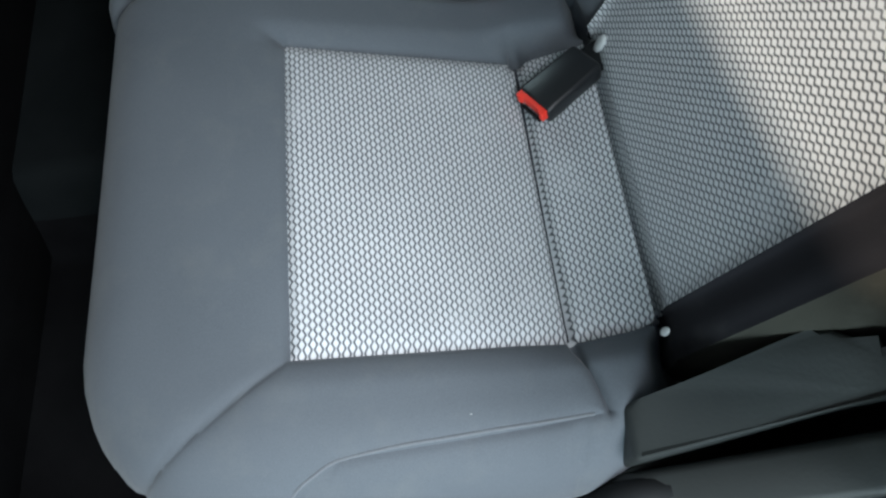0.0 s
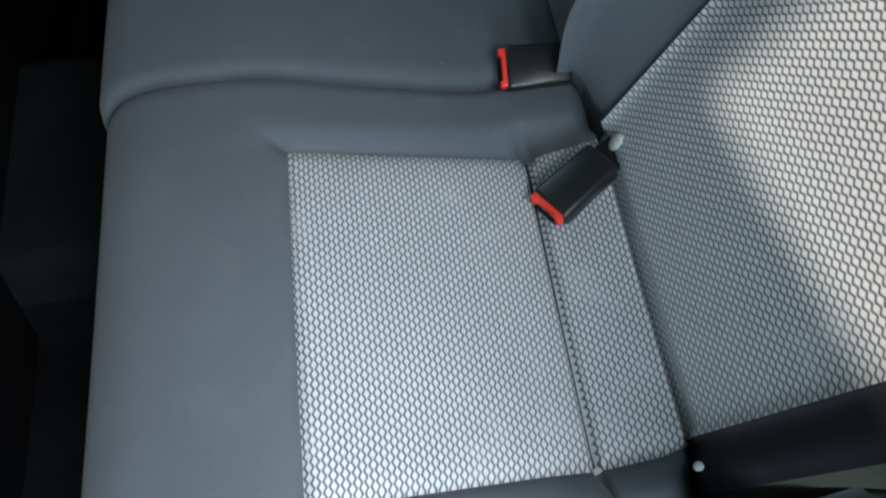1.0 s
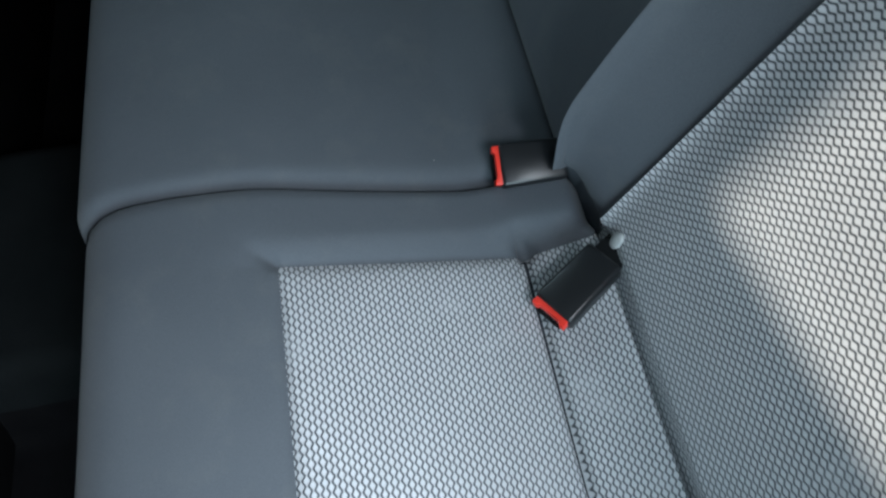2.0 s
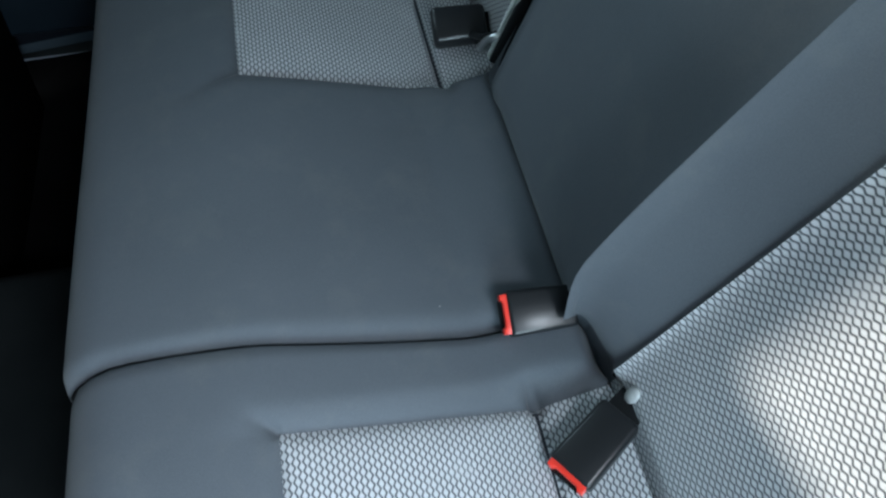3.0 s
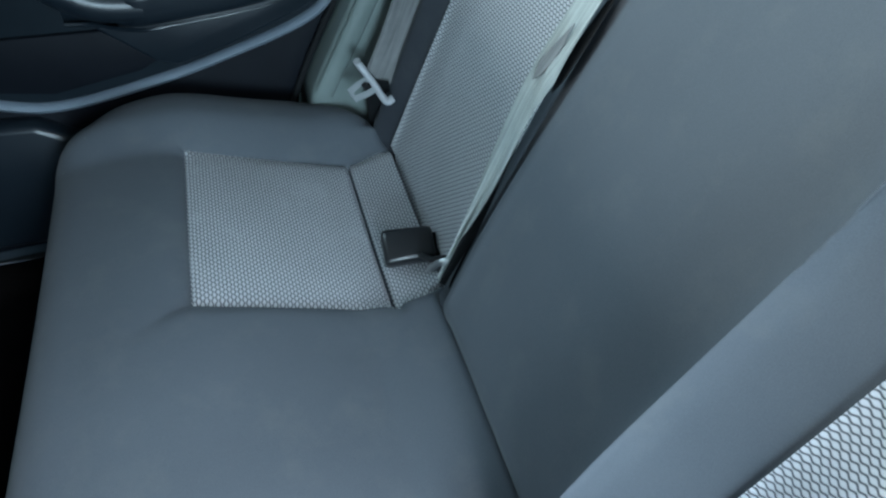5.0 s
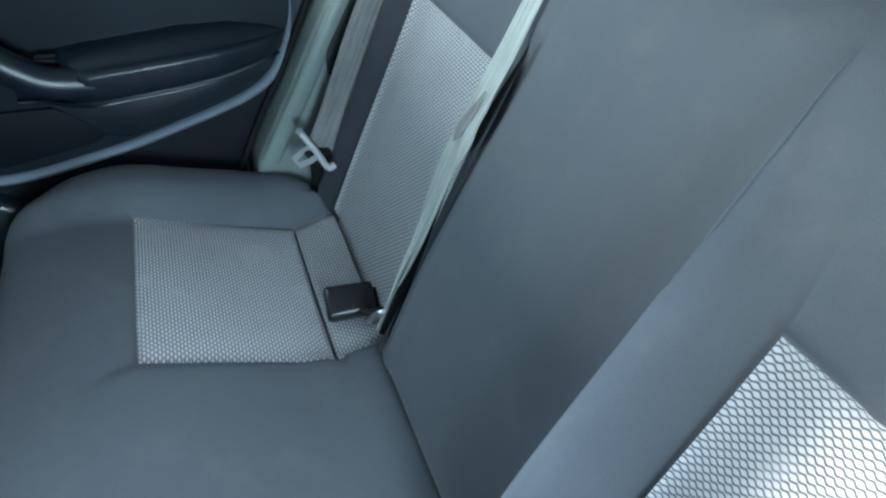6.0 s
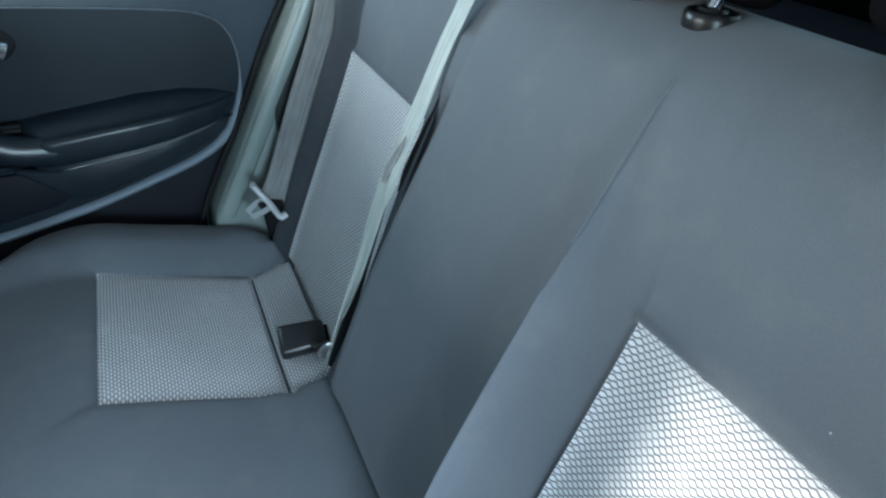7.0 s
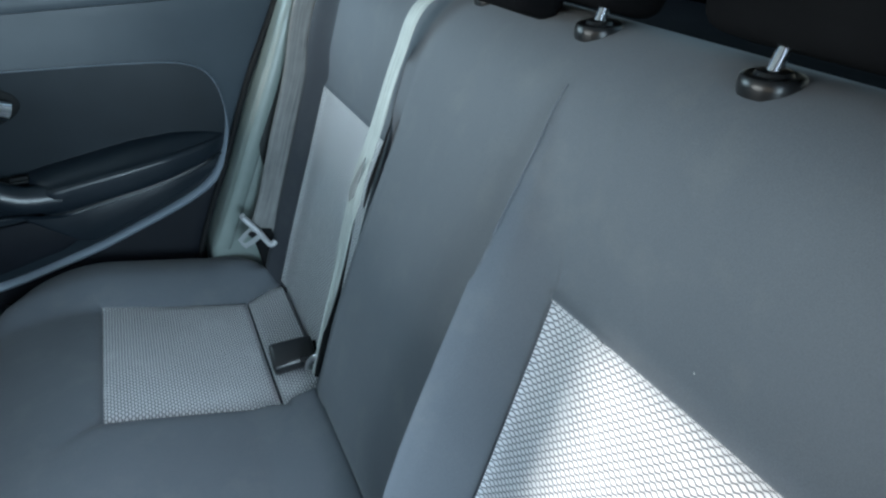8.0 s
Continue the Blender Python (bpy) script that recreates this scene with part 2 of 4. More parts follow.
def wrap(s, v, lo_s, hi_s, lo_v, hi_v, core, r):
    """Rolls a flat sheet over the rim of a rounded block: where each point comes to lie, and how far it drops."""
    cs, cv = np.clip(s, lo_s, hi_s), np.clip(v, lo_v, hi_v)
    ds, dv = s - cs, v - cv
    length = np.hypot(ds, dv)
    safe = np.maximum(length, 1e-9)
    d = np.maximum(length - core, 0)
    ang = np.minimum(d / r, np.pi / 2)
    reach = np.minimum(length, core) + r * np.sin(ang)
    drop = r * (1 - np.cos(ang)) + np.maximum(d - r * np.pi / 2, 0)
    return cs + ds / safe * reach, cv + dv / safe * reach, drop


def block(size, bevel=0.004, segments=2, at=(0, 0, 0), turn=None):
    bm = bmesh.new()
    bmesh.ops.create_cube(bm, size=1.0, matrix=Matrix.Diagonal((*size, 1)))
    if bevel:
        bmesh.ops.bevel(bm, geom=list(bm.edges), offset=bevel, segments=segments, profile=0.5, affect="EDGES")
    m = Matrix.Translation(at)
    if turn is not None:
        m = m @ turn
    bmesh.ops.transform(bm, matrix=m, verts=bm.verts)
    return bm


def slab(outline, y0, y1, bevel=0.004, segments=2):
    """A plate with the outline given in (x, z), from y0 to y1."""
    bm = bmesh.new()
    f = bm.faces.new([bm.verts.new((x, y0, z)) for x, z in outline])
    r = bmesh.ops.extrude_face_region(bm, geom=[f])
    bmesh.ops.translate(bm, vec=(0, y1 - y0, 0), verts=[e for e in r["geom"] if isinstance(e, bmesh.types.BMVert)])
    if bevel:
        bmesh.ops.bevel(bm, geom=list(bm.edges), offset=bevel, segments=segments, profile=0.5, affect="EDGES")
    return bm


def smooth_path(points, steps=8):
    """Catmull-Rom through the points."""
    p = [np.asarray(q, float) for q in points]
    p = [2 * p[0] - p[1]] + p + [2 * p[-1] - p[-2]]
    out = []
    for i in range(1, len(p) - 2):
        for k in range(steps):
            t = k / steps
            out.append(0.5 * (2 * p[i] + (p[i + 1] - p[i - 1]) * t + (2 * p[i - 1] - 5 * p[i] + 4 * p[i + 1] - p[i + 2]) * t * t
                              + (3 * p[i] - p[i - 1] - 3 * p[i + 1] + p[i + 2]) * t ** 3))
    out.append(p[-2])
    return out


def sweep(path, section, across=None):
    """Sweeps closed sections along a path; section(k, t) gives (a, b) offsets; across: the direction of a."""
    bm = bmesh.new()
    rings = []
    n = len(path)
    for k, p in enumerate(path):
        tan = Vector(path[min(k + 1, n - 1)]) - Vector(path[max(k - 1, 0)])
        tan.normalize()
        side = Vector(across(k / (n - 1)) if callable(across) else across or (0, 1, 0))
        side = (side - tan * side.dot(tan)).normalized()
        up = tan.cross(side)
        rings.append([bm.verts.new(Vector(p) + side * a + up * b) for a, b in section(k, k / (n - 1))])
    m = len(rings[0])
    for k in range(n - 1):
        for i in range(m):
            bm.faces.new((rings[k][i], rings[k][(i + 1) % m], rings[k + 1][(i + 1) % m], rings[k + 1][i]))
    bm.faces.new(rings[0])
    bm.faces.new(rings[-1])
    return bm


def circle(ra, rb=None, n=12):
    rb = ra if rb is None else rb
    return [(ra * math.cos(2 * math.pi * i / n), rb * math.sin(2 * math.pi * i / n)) for i in range(n)]


def lathe(profile, m, n=32):
    """Turns a profile of (radius, height) round the z axis, then places it by m."""
    bm, rings = bmesh.new(), []
    for r, z in profile:
        ring = [bm.verts.new(m @ Vector((r * math.cos(2 * math.pi * k / n), r * math.sin(2 * math.pi * k / n), z))) for k in range(n)] if r else [bm.verts.new(m @ Vector((0, 0, z)))]
        rings.append(ring)
    for a, b in zip(rings, rings[1:]):
        for k in range(n):
            corner = [a[k % len(a)], a[(k + 1) % n % len(a)], b[(k + 1) % n % len(b)], b[k % len(b)]]
            bm.faces.new(list(dict.fromkeys(corner)))
    return bm


def strap(name, path, across, width, material, parent, label="", thick=0.0013, n=9, fold=None, ripple=None):
    """A flat strap along a path; across(t) is the direction over its width; UV in metres."""
    verts, faces, uvs = [], [], []
    m, run = len(path), 0.0
    for k, p in enumerate(path):
        p = Vector(p)
        tan = (Vector(path[min(k + 1, m - 1)]) - Vector(path[max(k - 1, 0)])).normalized()
        side = Vector(across(k / (m - 1)))
        side = (side - tan * side.dot(tan)).normalized()
        up = tan.cross(side)
        run += (p - Vector(path[k - 1])).length if k else 0
        for j in range(n):
            a = (j / (n - 1) - 0.5) * width * (fold(k / (m - 1)) if fold else 1.0)
            wave = ripple(k / (m - 1)) * math.sin(2 * math.pi * 1.7 * j / (n - 1) + k * 0.06) if ripple else 0.0
            for sgn in (1, -1):
                verts.append(p + side * a + up * wave + up * thick * sgn * (0.5 if 0 < j < n - 1 else 0.2))
                uvs.append((a, run))
    for k in range(m - 1):
        for j in range(n - 1):
            a = (k * n + j) * 2
            b = a + 2 * n
            faces.append((a, a + 2, b + 2, b))
            faces.append((a + 1, b + 1, b + 3, a + 3))
        for j in (0, n - 1):
            a = (k * n + j) * 2
            b = a + 2 * n
            faces.append((a, b, b + 1, a + 1))
    return link_mesh(name, [tuple(v) for v in verts], faces, material, parent, label, uvs)


# ---- the car's shell ----
SPLIT = 0.412        # lateral place of the gap between the two cushions
MIDDLE = 0.563       # the car's centre line


def floor_profile(y):
    return -0.06 + 0.17 * (smoothstep(0.33, 0.40, y) - smoothstep(0.73, 0.80, y))


def build_floor():
    xs, ys = np.linspace(-1.6, 0.7, 40), np.linspace(-0.15, 1.42, 120)
    gx, gy = np.meshgrid(xs, ys, indexing="ij")
    gz = floor_profile(gy) + 0.006 * np.sin(gx * 9 + gy * 7)
    verts = np.stack([gx.ravel(), gy.ravel(), gz.ravel()], 1).tolist()
    n = len(ys)
    quads = [(i * n + j, (i + 1) * n + j, (i + 1) * n + j + 1, i * n + j + 1) for i in range(len(xs) - 1) for j in range(n - 1)]
    yc = gy.ravel()
    on_tunnel = [(0.36 < yc[q[0]] < 0.76) for q in quads]
    fl = link_mesh("floor", verts, [q for q, t in zip(quads, on_tunnel) if not t], CARPET)
    tagged(fl, "black carpeted footwell floor in front of the bench", "floor", kind="structure")
    tn = link_mesh("floor_tunnel", verts, [q for q, t in zip(quads, on_tunnel) if t], TUNNEL)
    tagged(tn, "raised centre tunnel under grey carpet", "floor", kind="structure")


build_floor()
GROUND = grained("pale_concrete", (0.24, 0.23, 0.21), (0.33, 0.32, 0.30), 0.9, 60.0, 0.6, 0.2)
tagged(part("ground", block((60.0, 60.0, 0.1), 0, 1, (0, 0, -0.45)), GROUND), "pale concrete ground outside the car", "ground", kind="structure")


def wall(name, size, at, material, label, category="wall"):
    return tagged(part(name, block(size, 0.01, 2, at), material), label, category, kind="structure")


wall("ceiling", (2.75, 1.56, 0.05), (-0.25, MIDDLE + 0.04, 1.335), LINING, "pale grey roof lining", "ceiling")
wall("wall_front", (0.05, 1.6, 1.40), (-1.62, MIDDLE, 0.62), CARPET, "dark bulkhead at the front of the cabin")
# Plain slab added for the front seats; its height limits the windscreen light.
seat_backs = block((0.06, 1.36, 0.92), 0.01, 2, (-0.44, MIDDLE + 0.03, 0.39), Matrix.Rotation(radians(9), 4, "Y"))
tagged(part("wall_seats_shade", seat_backs, CARPET), "plain front seat backs, added to block light from the front", "wall", kind="structure")
wall("wall_rear", (0.05, 1.6, 0.98), (1.20, MIDDLE, 0.43), CARPET, "dark boot wall behind the bench")
wall("boot_floor", (0.5, 1.5, 0.05), (0.86, MIDDLE, 0.2), CARPET, "black boot carpet behind the backrest", "floor")
wall("parcel_shelf", (0.42, 1.36, 0.03), (0.86, MIDDLE, 0.86), CARPET, "black parcel shelf behind the backrest", "shelf")
# Out-of-view pillar; its lean sets the slant of the sun patch's side.
sun_edge_pillar = slab([(-0.74, -0.02), (-0.60, -0.02), (-0.575, 0.90), (-0.475, 1.15), (-0.44, 1.34), (-0.64, 1.34)], -0.205, -0.135, 0.01, 2)
tagged(part("pillar_near_sun_edge", sun_edge_pillar, TRIM), "unseen pillar beside the doorway, leaning to slant the sun's edge", "pillar", kind="structure")
# Out-of-view pillar, bent forward to shade the seat corner, open low for the trim.
shade_pillar = slab([(0.44, 0.36), (0.41, 0.50), (0.318, 0.60), (0.348, 0.80), (0.46, 1.0), (0.48, 1.17), (0.36, 1.33), (1.17, 1.33), (1.17, 0.30), (0.44, 0.30)], -0.19, -0.16, 0.008, 2)
tagged(part("pillar_near_rear_shade", shade_pillar, TRIM), "unseen rear pillar, shaped to shade the near rear seat corner", "pillar", kind="structure")
wall("wall_far_outer", (1.9, 0.04, 0.95), (-0.02, 1.44, 0.41), TRIM, "dark body side behind the far door trim")
# Unseen open door, added so its edges bound the sun patch on the backrest.
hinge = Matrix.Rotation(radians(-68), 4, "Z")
for nm, size, at in (("near_door_sun_mask", (0.99, 0.06, 0.86), (0.425, 0, 0.46)), ("near_door_sun_mask_end", (0.06, 0.04, 0.60), (0.89, 0, 1.16))):
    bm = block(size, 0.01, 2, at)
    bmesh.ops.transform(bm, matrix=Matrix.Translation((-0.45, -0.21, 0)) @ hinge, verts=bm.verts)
    tagged(part(nm, bm, TRIM), "unseen open near door, added to bound the sun patch", "car door", kind="structure")
# Overly deep unseen frame; its sloped lower edge ends the sun at the insert's top.
sun_mask_top = slab([(-0.07, 1.212), (0.92, 1.027), (0.92, 1.46), (-0.07, 1.46)], -0.02, 0.02, 0.01, 2)
bmesh.ops.transform(sun_mask_top, matrix=Matrix.Translation((-0.45, -0.21, 0)) @ hinge, verts=sun_mask_top.verts)
tagged(part("near_door_sun_mask_top", sun_mask_top, TRIM), "unseen deep door frame, added to cut off the sun patch's top", "car door", kind="structure")
# Unseen rail, hung low to cut the doorway lamp's reach to the far cushion.
wall("trim_roof_near_shade", (1.70, 0.07, 0.12), (0.25, -0.175, 1.275), TRIM, "unseen roof rail, added to keep doorway light off the far cushion", "trim")
wall("sill_near", (0.95, 0.10, 0.14), (-0.18, -0.19, -0.02), TRIM, "dark door sill", "sill")
wall("jamb_near", (1.0, 0.10, 0.70), (0.80, -0.215, -0.02), DOOR, "dark body side behind the near doorway")
wall("wall_far_front", (0.95, 0.05, 1.4), (-1.15, 1.40, 0.66), TRIM, "dark side of the cabin")
wall("wall_near_front", (1.05, 0.05, 1.4), (-1.10, -0.19, 0.66), TRIM, "dark side of the cabin")


# ---- bench cushions ----
def cushion_top(x, y):
    front = 0.383 - 0.241 * x - 1.8 * np.maximum(-0.002 - x, 0) ** 2
    rear = 0.3225 + 0.23 * (x - 0.248)
    panel = smoothstep(-0.03, 0.01, y) - smoothstep(0.33, 0.36, y) + smoothstep(0.765, 0.80, y) - smoothstep(1.11, 1.15, y)
    edge = smoothstep(0.245, 0.2515, x)
    z = front * (1 - edge) + rear * edge
    flat = np.where(x < 0.20, front, 0.3348 + 0.05 * (x - 0.20))
    z = z * panel + (flat + 0.008 * smoothstep(-0.08, 0.01, x)) * (1 - panel)
    z = z + (0.0416 - 0.0145 * (1 - smoothstep(-0.15, 0.05, x))) * smoothstep(1.11, 1.18, y) - 0.052 * (1 - panel) * smoothstep(0.300, 0.340, x) - 0.022 * panel * smoothstep(0.324, 0.332, x)
    return z + 0.004 * np.sin(x * 11 + 1.0) * np.sin(y * 9)


def gap_bend(x):
    """The gap between the cushions swings away from the near door towards the front edge."""
    return -0.004 + 0.023 * (1 - smoothstep(-0.19, 0.24, x))


def cushion_surface(lo_s, rear_of, lo_v, hi_v, core, edge_v, seams, roll, r=0.085):
    def raw(s, v, pull=0.0):
        x, y, drop = wrap(s, v, lo_s, rear_of(v), lo_v, hi_v, core, r)
        near_gap = np.clip(1 - np.abs(edge_v - y) / roll, 0, 1)
        z = cushion_top(np.maximum(x, lo_s - core), y) - drop - 0.9 * roll * (1 - np.sqrt(np.maximum(1 - near_gap ** 2, 0.0)))
        y = y + gap_bend(x) * np.clip(1 - np.abs(edge_v - y) / 0.07, 0, 1) ** 1.5
        return np.stack([x, y, z], 1)

    def surf(s, v):
        e = 0.0008
        p = raw(s, v)
        n = np.cross(raw(s + e, v) - p, raw(s, v + e) - p)
        n /= np.maximum(np.linalg.norm(n, axis=1, keepdims=True), 1e-12)
        return p - n * seam_depth(s, v, seams)[:, None]

    return surf


STITCH, PINCH = 0.0055, 0.012


def cord(surf, p, q, ob):
    """Dark stitching sunk into the crease between two pieces of cloth."""
    t = np.linspace(0.01, 0.99, 40)
    pts = surf(p[0] + (q[0] - p[0]) * t, p[1] + (q[1] - p[1]) * t)
    part("stitching", sweep([tuple(r) for r in pts], lambda k, u: circle(0.0034, 0.0026, 8), (1, 0, 0)), DARK_CLOTH, ob, "dark sunken stitching")


def build_cushion_narrow():
    a, b, c, d = (0.0, 0.0), (0.002, 0.333), (0.248, 0.326), (0.247, 0.002)
    e, f = (0.34, 0.331), (0.34, 0.005)
    k, l, m = (-0.26, -0.182), (0.033, -0.088), (0.264, -0.071)
    seams = [(*a, *b, STITCH, 0.004, 0), (*b, *c, STITCH, 0.006, 0), (*d, *c, 0.009, 0.0021, 0), (*a, *d, STITCH, 0.004, 0),
             (*c, *e, 0.004, 0.006, 0), (*d, *f, STITCH, 0.004, 0), (*a, *k, 0.003, 0.004, 0),
             (*b, -0.040, 0.368, 0.008, 0.0045, 0.9), (*c, 0.238, 0.360, PINCH, 0.008, 1.0), (*d, *m, 0.010, 0.0035, 0.2),
             (*l, -0.005, -0.115, 0.003, 0.004, 0), (-0.005, -0.115, -0.03, -0.17, 0.003, 0.004, 0), (*m, *l, 0.003, 0.004, 0), (0.237, -0.076, 0.242, -0.22, 0.004, 0.003, 0)]
    surf = cushion_surface(-0.031, lambda v: 0.205 + 0.20 * np.clip((v + 0.10) / 0.14, 0, 1), 0.04, 9.0, 0.09, SPLIT, seams, 0.016)
    ob = thing("bench_cushion", "narrow grey cloth bench cushion with a light lattice cloth insert", "seat cushion", "bench cushions")
    g = SPLIT - 0.001
    sheet("cloth_panel", [[(-0.42, -0.36), (-0.42, 0.333), b, a], [(-0.42, 0.333), (-0.42, g), (0.002, g), b], [b, (0.002, g), (0.248, g), c],
                    [c, (0.248, g), (0.40, g), e], [k, a, l, (-0.03, -0.42)], [a, d, m, l], [d, f, (0.36, -0.07), m],
                    [k, (-0.03, -0.42), (-0.05, -0.43), (-0.42, -0.36)],
                    [(-0.03, -0.42), l, m, (0.25, -0.42)], [(0.25, -0.42), m, (0.36, -0.07), (0.40, -0.42)]],
          surf, CLOTH, ob, "")
    sheet("insert", [[a, b, c, d]], surf, LATTICE, ob, "light lattice cloth insert", (60, 60))
    sheet("rear_insert", [[d, c, e, f]], surf, LATTICE, ob, "light lattice cloth strip, faintly smeared", (30, 60))
    w = smooth_path([(0.250, -0.0705), (0.189, -0.0725), (0.125, -0.077), (0.078, -0.0805), (0.033, -0.088), (0.014, -0.098), (-0.004, -0.114), (-0.024, -0.150)], 8)
    pts = surf(np.array([q[0] for q in w]), np.array([q[1] for q in w]))
    part("piping", sweep([tuple(p) for p in pts], lambda i, t: circle(0.0017, n=8)), PIPING, ob, "sewn edge piping")
    cord(surf, d, c, ob)
    part("side_wall", block((0.36, 0.004, 0.20), 0.001, 1, (0.13, SPLIT - 0.006, 0.22)), CLOTH, ob)
    return ob


def build_cushion_wide():
    f, h, i, g = (-0.008, 0.795), (-0.008, 1.123), (0.249, 1.112), (0.249, 0.777)
    j, q = (0.34, 1.121), (0.34, 0.80)
    seams = [(*f, *h, STITCH, 0.004, 0), (*h, *i, STITCH, 0.004, 0), (*g, *i, 0.009, 0.0021, 0), (*f, *g, STITCH, 0.005, 0),
             (*i, *j, STITCH, 0.004, 0), (*g, *q, STITCH, 0.004, 0), (*g, 0.262, 0.752, PINCH, 0.008, 1.0),
             (*f, -0.11, 0.735, 0.004, 0.006, 1.0), (-0.07, 0.70, 0.0, 0.69, 0.0015, 0.004, 1.0), (0.16, 0.70, 0.25, 0.71, 0.002, 0.008, 1.0)]
    surf = cushion_surface(-0.048, lambda v: 0.45 - 0.287 * smoothstep(1.109, 1.159, v), -9.0, 1.1115, 0.096, SPLIT, seams, 0.030, 0.068)
    ob = thing("bench_cushion", "wide grey cloth bench cushion with one light lattice cloth insert", "seat cushion", "bench cushions")
    e = SPLIT + 0.001
    sheet("cloth_panel", [[(-0.42, e), (-0.42, 0.795), f, (-0.008, e)], [(-0.008, e), f, g, (0.249, e)], [(0.249, e), g, q, (0.40, e)],
                    [(-0.42, 0.795), (-0.42, 1.30), h, f], [(-0.42, 1.30), (-0.30, 1.50), i, h], [(-0.30, 1.50), (0.40, 1.50), (0.40, 1.15), i],
                    [i, (0.40, 1.15), (0.40, 1.12), j]],
          surf, CLOTH, ob, "", (46, 46))
    sheet("insert", [[f, h, i, g]], surf, LATTICE, ob, "light lattice cloth insert", (50, 50))
    sheet("rear_insert", [[g, i, j, q]], surf, LATTICE, ob, "light lattice cloth strip", (30, 50))
    cord(surf, g, i, ob)
    part("side_wall", block((0.36, 0.004, 0.20), 0.001, 1, (0.13, SPLIT + 0.006, 0.22)), CLOTH, ob)
    return ob


build_cushion_narrow()
build_cushion_wide()

# ---- bench backrest: h runs up its slope, depth out of it ----
FOOT = np.array((0.327, 0.0, 0.341))
RISE = np.array((0.3325, 0.0, 0.943))
OUT = np.array((-0.943, 0.0, 0.3325))


def back_point(h, y, depth):
    return Vector(FOOT + RISE * h + OUT * depth + np.array((0, y, 0)))


def back_depth(h, y):
    middle = np.sin(np.clip((y - 0.337) / (0.064 + 0.016 * smoothstep(0.40, 0.58, h)), 0, 1) * np.pi / 2) ** 1.25 - smoothstep(0.722, 0.745, y)
    bulge = 0.046 - 0.036 * smoothstep(0.10, 0.68, h)
    bulge = bulge * (1 - (1 - smoothstep(0.400, 0.425, y)) * 0.42 * (1 - smoothstep(0.0, 0.11, h)))
    outer = 1 - smoothstep(-0.03, 0.012, y) + 1.5 * smoothstep(1.112, 1.15, y)
    upper = smoothstep(0.42, 0.50, h) * 0.012
    foot = -0.026 * np.clip(1 - (h + 0.01) / 0.045, 0, 1) ** 1.8 - 0.006 * np.clip(1 - h / 0.20, 0, 1) ** 1.5
    return 0.5 * (middle * bulge + upper + np.sqrt((middle * bulge - upper) ** 2 + 0.007 ** 2) - 0.007) + 0.022 * outer + foot * middle - 0.012 * (1 - middle) * np.clip(1 - (h - 0.001) / 0.009, 0, 1) ** 2 + 0.002 * np.sin(h * 13) * np.sin(y * 8)


BACK_SPLIT = 0.403
BACK_SEAMS = [(0.0, 0.337, 0.425, 0.337, 0.005, 0.005, 0), (0.439, 0.014, 0.427, 0.337, 0.008, 0.006, 0), (0.0, 0.014, 0.437, 0.014, 0.005, 0.005, 0), (-0.05, -0.037, 0.6, -0.037, 0.003, 0.003, 0),
              (0.0, 0.789, 0.425, 0.789, 0.005, 0.005, 0), (0.425, 0.789, 0.425, 1.110, 0.005, 0.005, 0), (0.0, 1.110, 0.425, 1.110, 0.005, 0.005, 0),
              (-0.05, 0.749, 0.55, 0.746, 0.030, 0.007, 0.5), (0.03, BACK_SPLIT, 0.40, BACK_SPLIT, 0.024, 0.0052, 0.0), (0.40, BACK_SPLIT, 0.53, BACK_SPLIT + 0.011, 0.024, 0.0052, 0.6), (0.53, BACK_SPLIT + 0.011, 0.60, BACK_SPLIT + 0.016, 0.0096, 0.004, 0.9), (0.425, 0.337, 0.50, 0.345, 0.004, 0.006, 1.0),
              (0.427, 0.302, 0.448, 0.318, 0.007, 0.005, 1.0), (0.428, 0.262, 0.452, 0.278, 0.009, 0.006, 1.0), (0.428, 0.233, 0.462, 0.252, 0.008, 0.005, 1.0), (0.428, 0.198, 0.458, 0.214, 0.007, 0.006, 1.0), (0.428, 0.150, 0.450, 0.164, 0.004, 0.006, 1.0), (0.570, 0.327, 0.61, 0.336, 0.002, 0.004, 1.0), (0.50, 0.345, 0.60, 0.37, 0.0012, 0.006, 0.5)]


def back_surface(s, v):
    def raw(s, v):
        h, y, drop = wrap(s, v, -9.0, 0.540, 0.07, 1.100, 0.035, 0.10)
        d = back_depth(np.minimum(h, 0.575), y) - drop - 1.6 * np.clip(-0.050 - v, 0, 0.08) ** 1.25
        return FOOT + RISE * h[:, None] + OUT * d[:, None] + np.stack([0 * y, y, 0 * y], 1)
    e = 0.0008
    p = raw(s, v)
    n = np.cross(raw(s, v + e) - p, raw(s + e, v) - p)
    n /= np.maximum(np.linalg.norm(n, axis=1, keepdims=True), 1e-12)
    return p - n * seam_depth(s, v, BACK_SEAMS)[:, None]


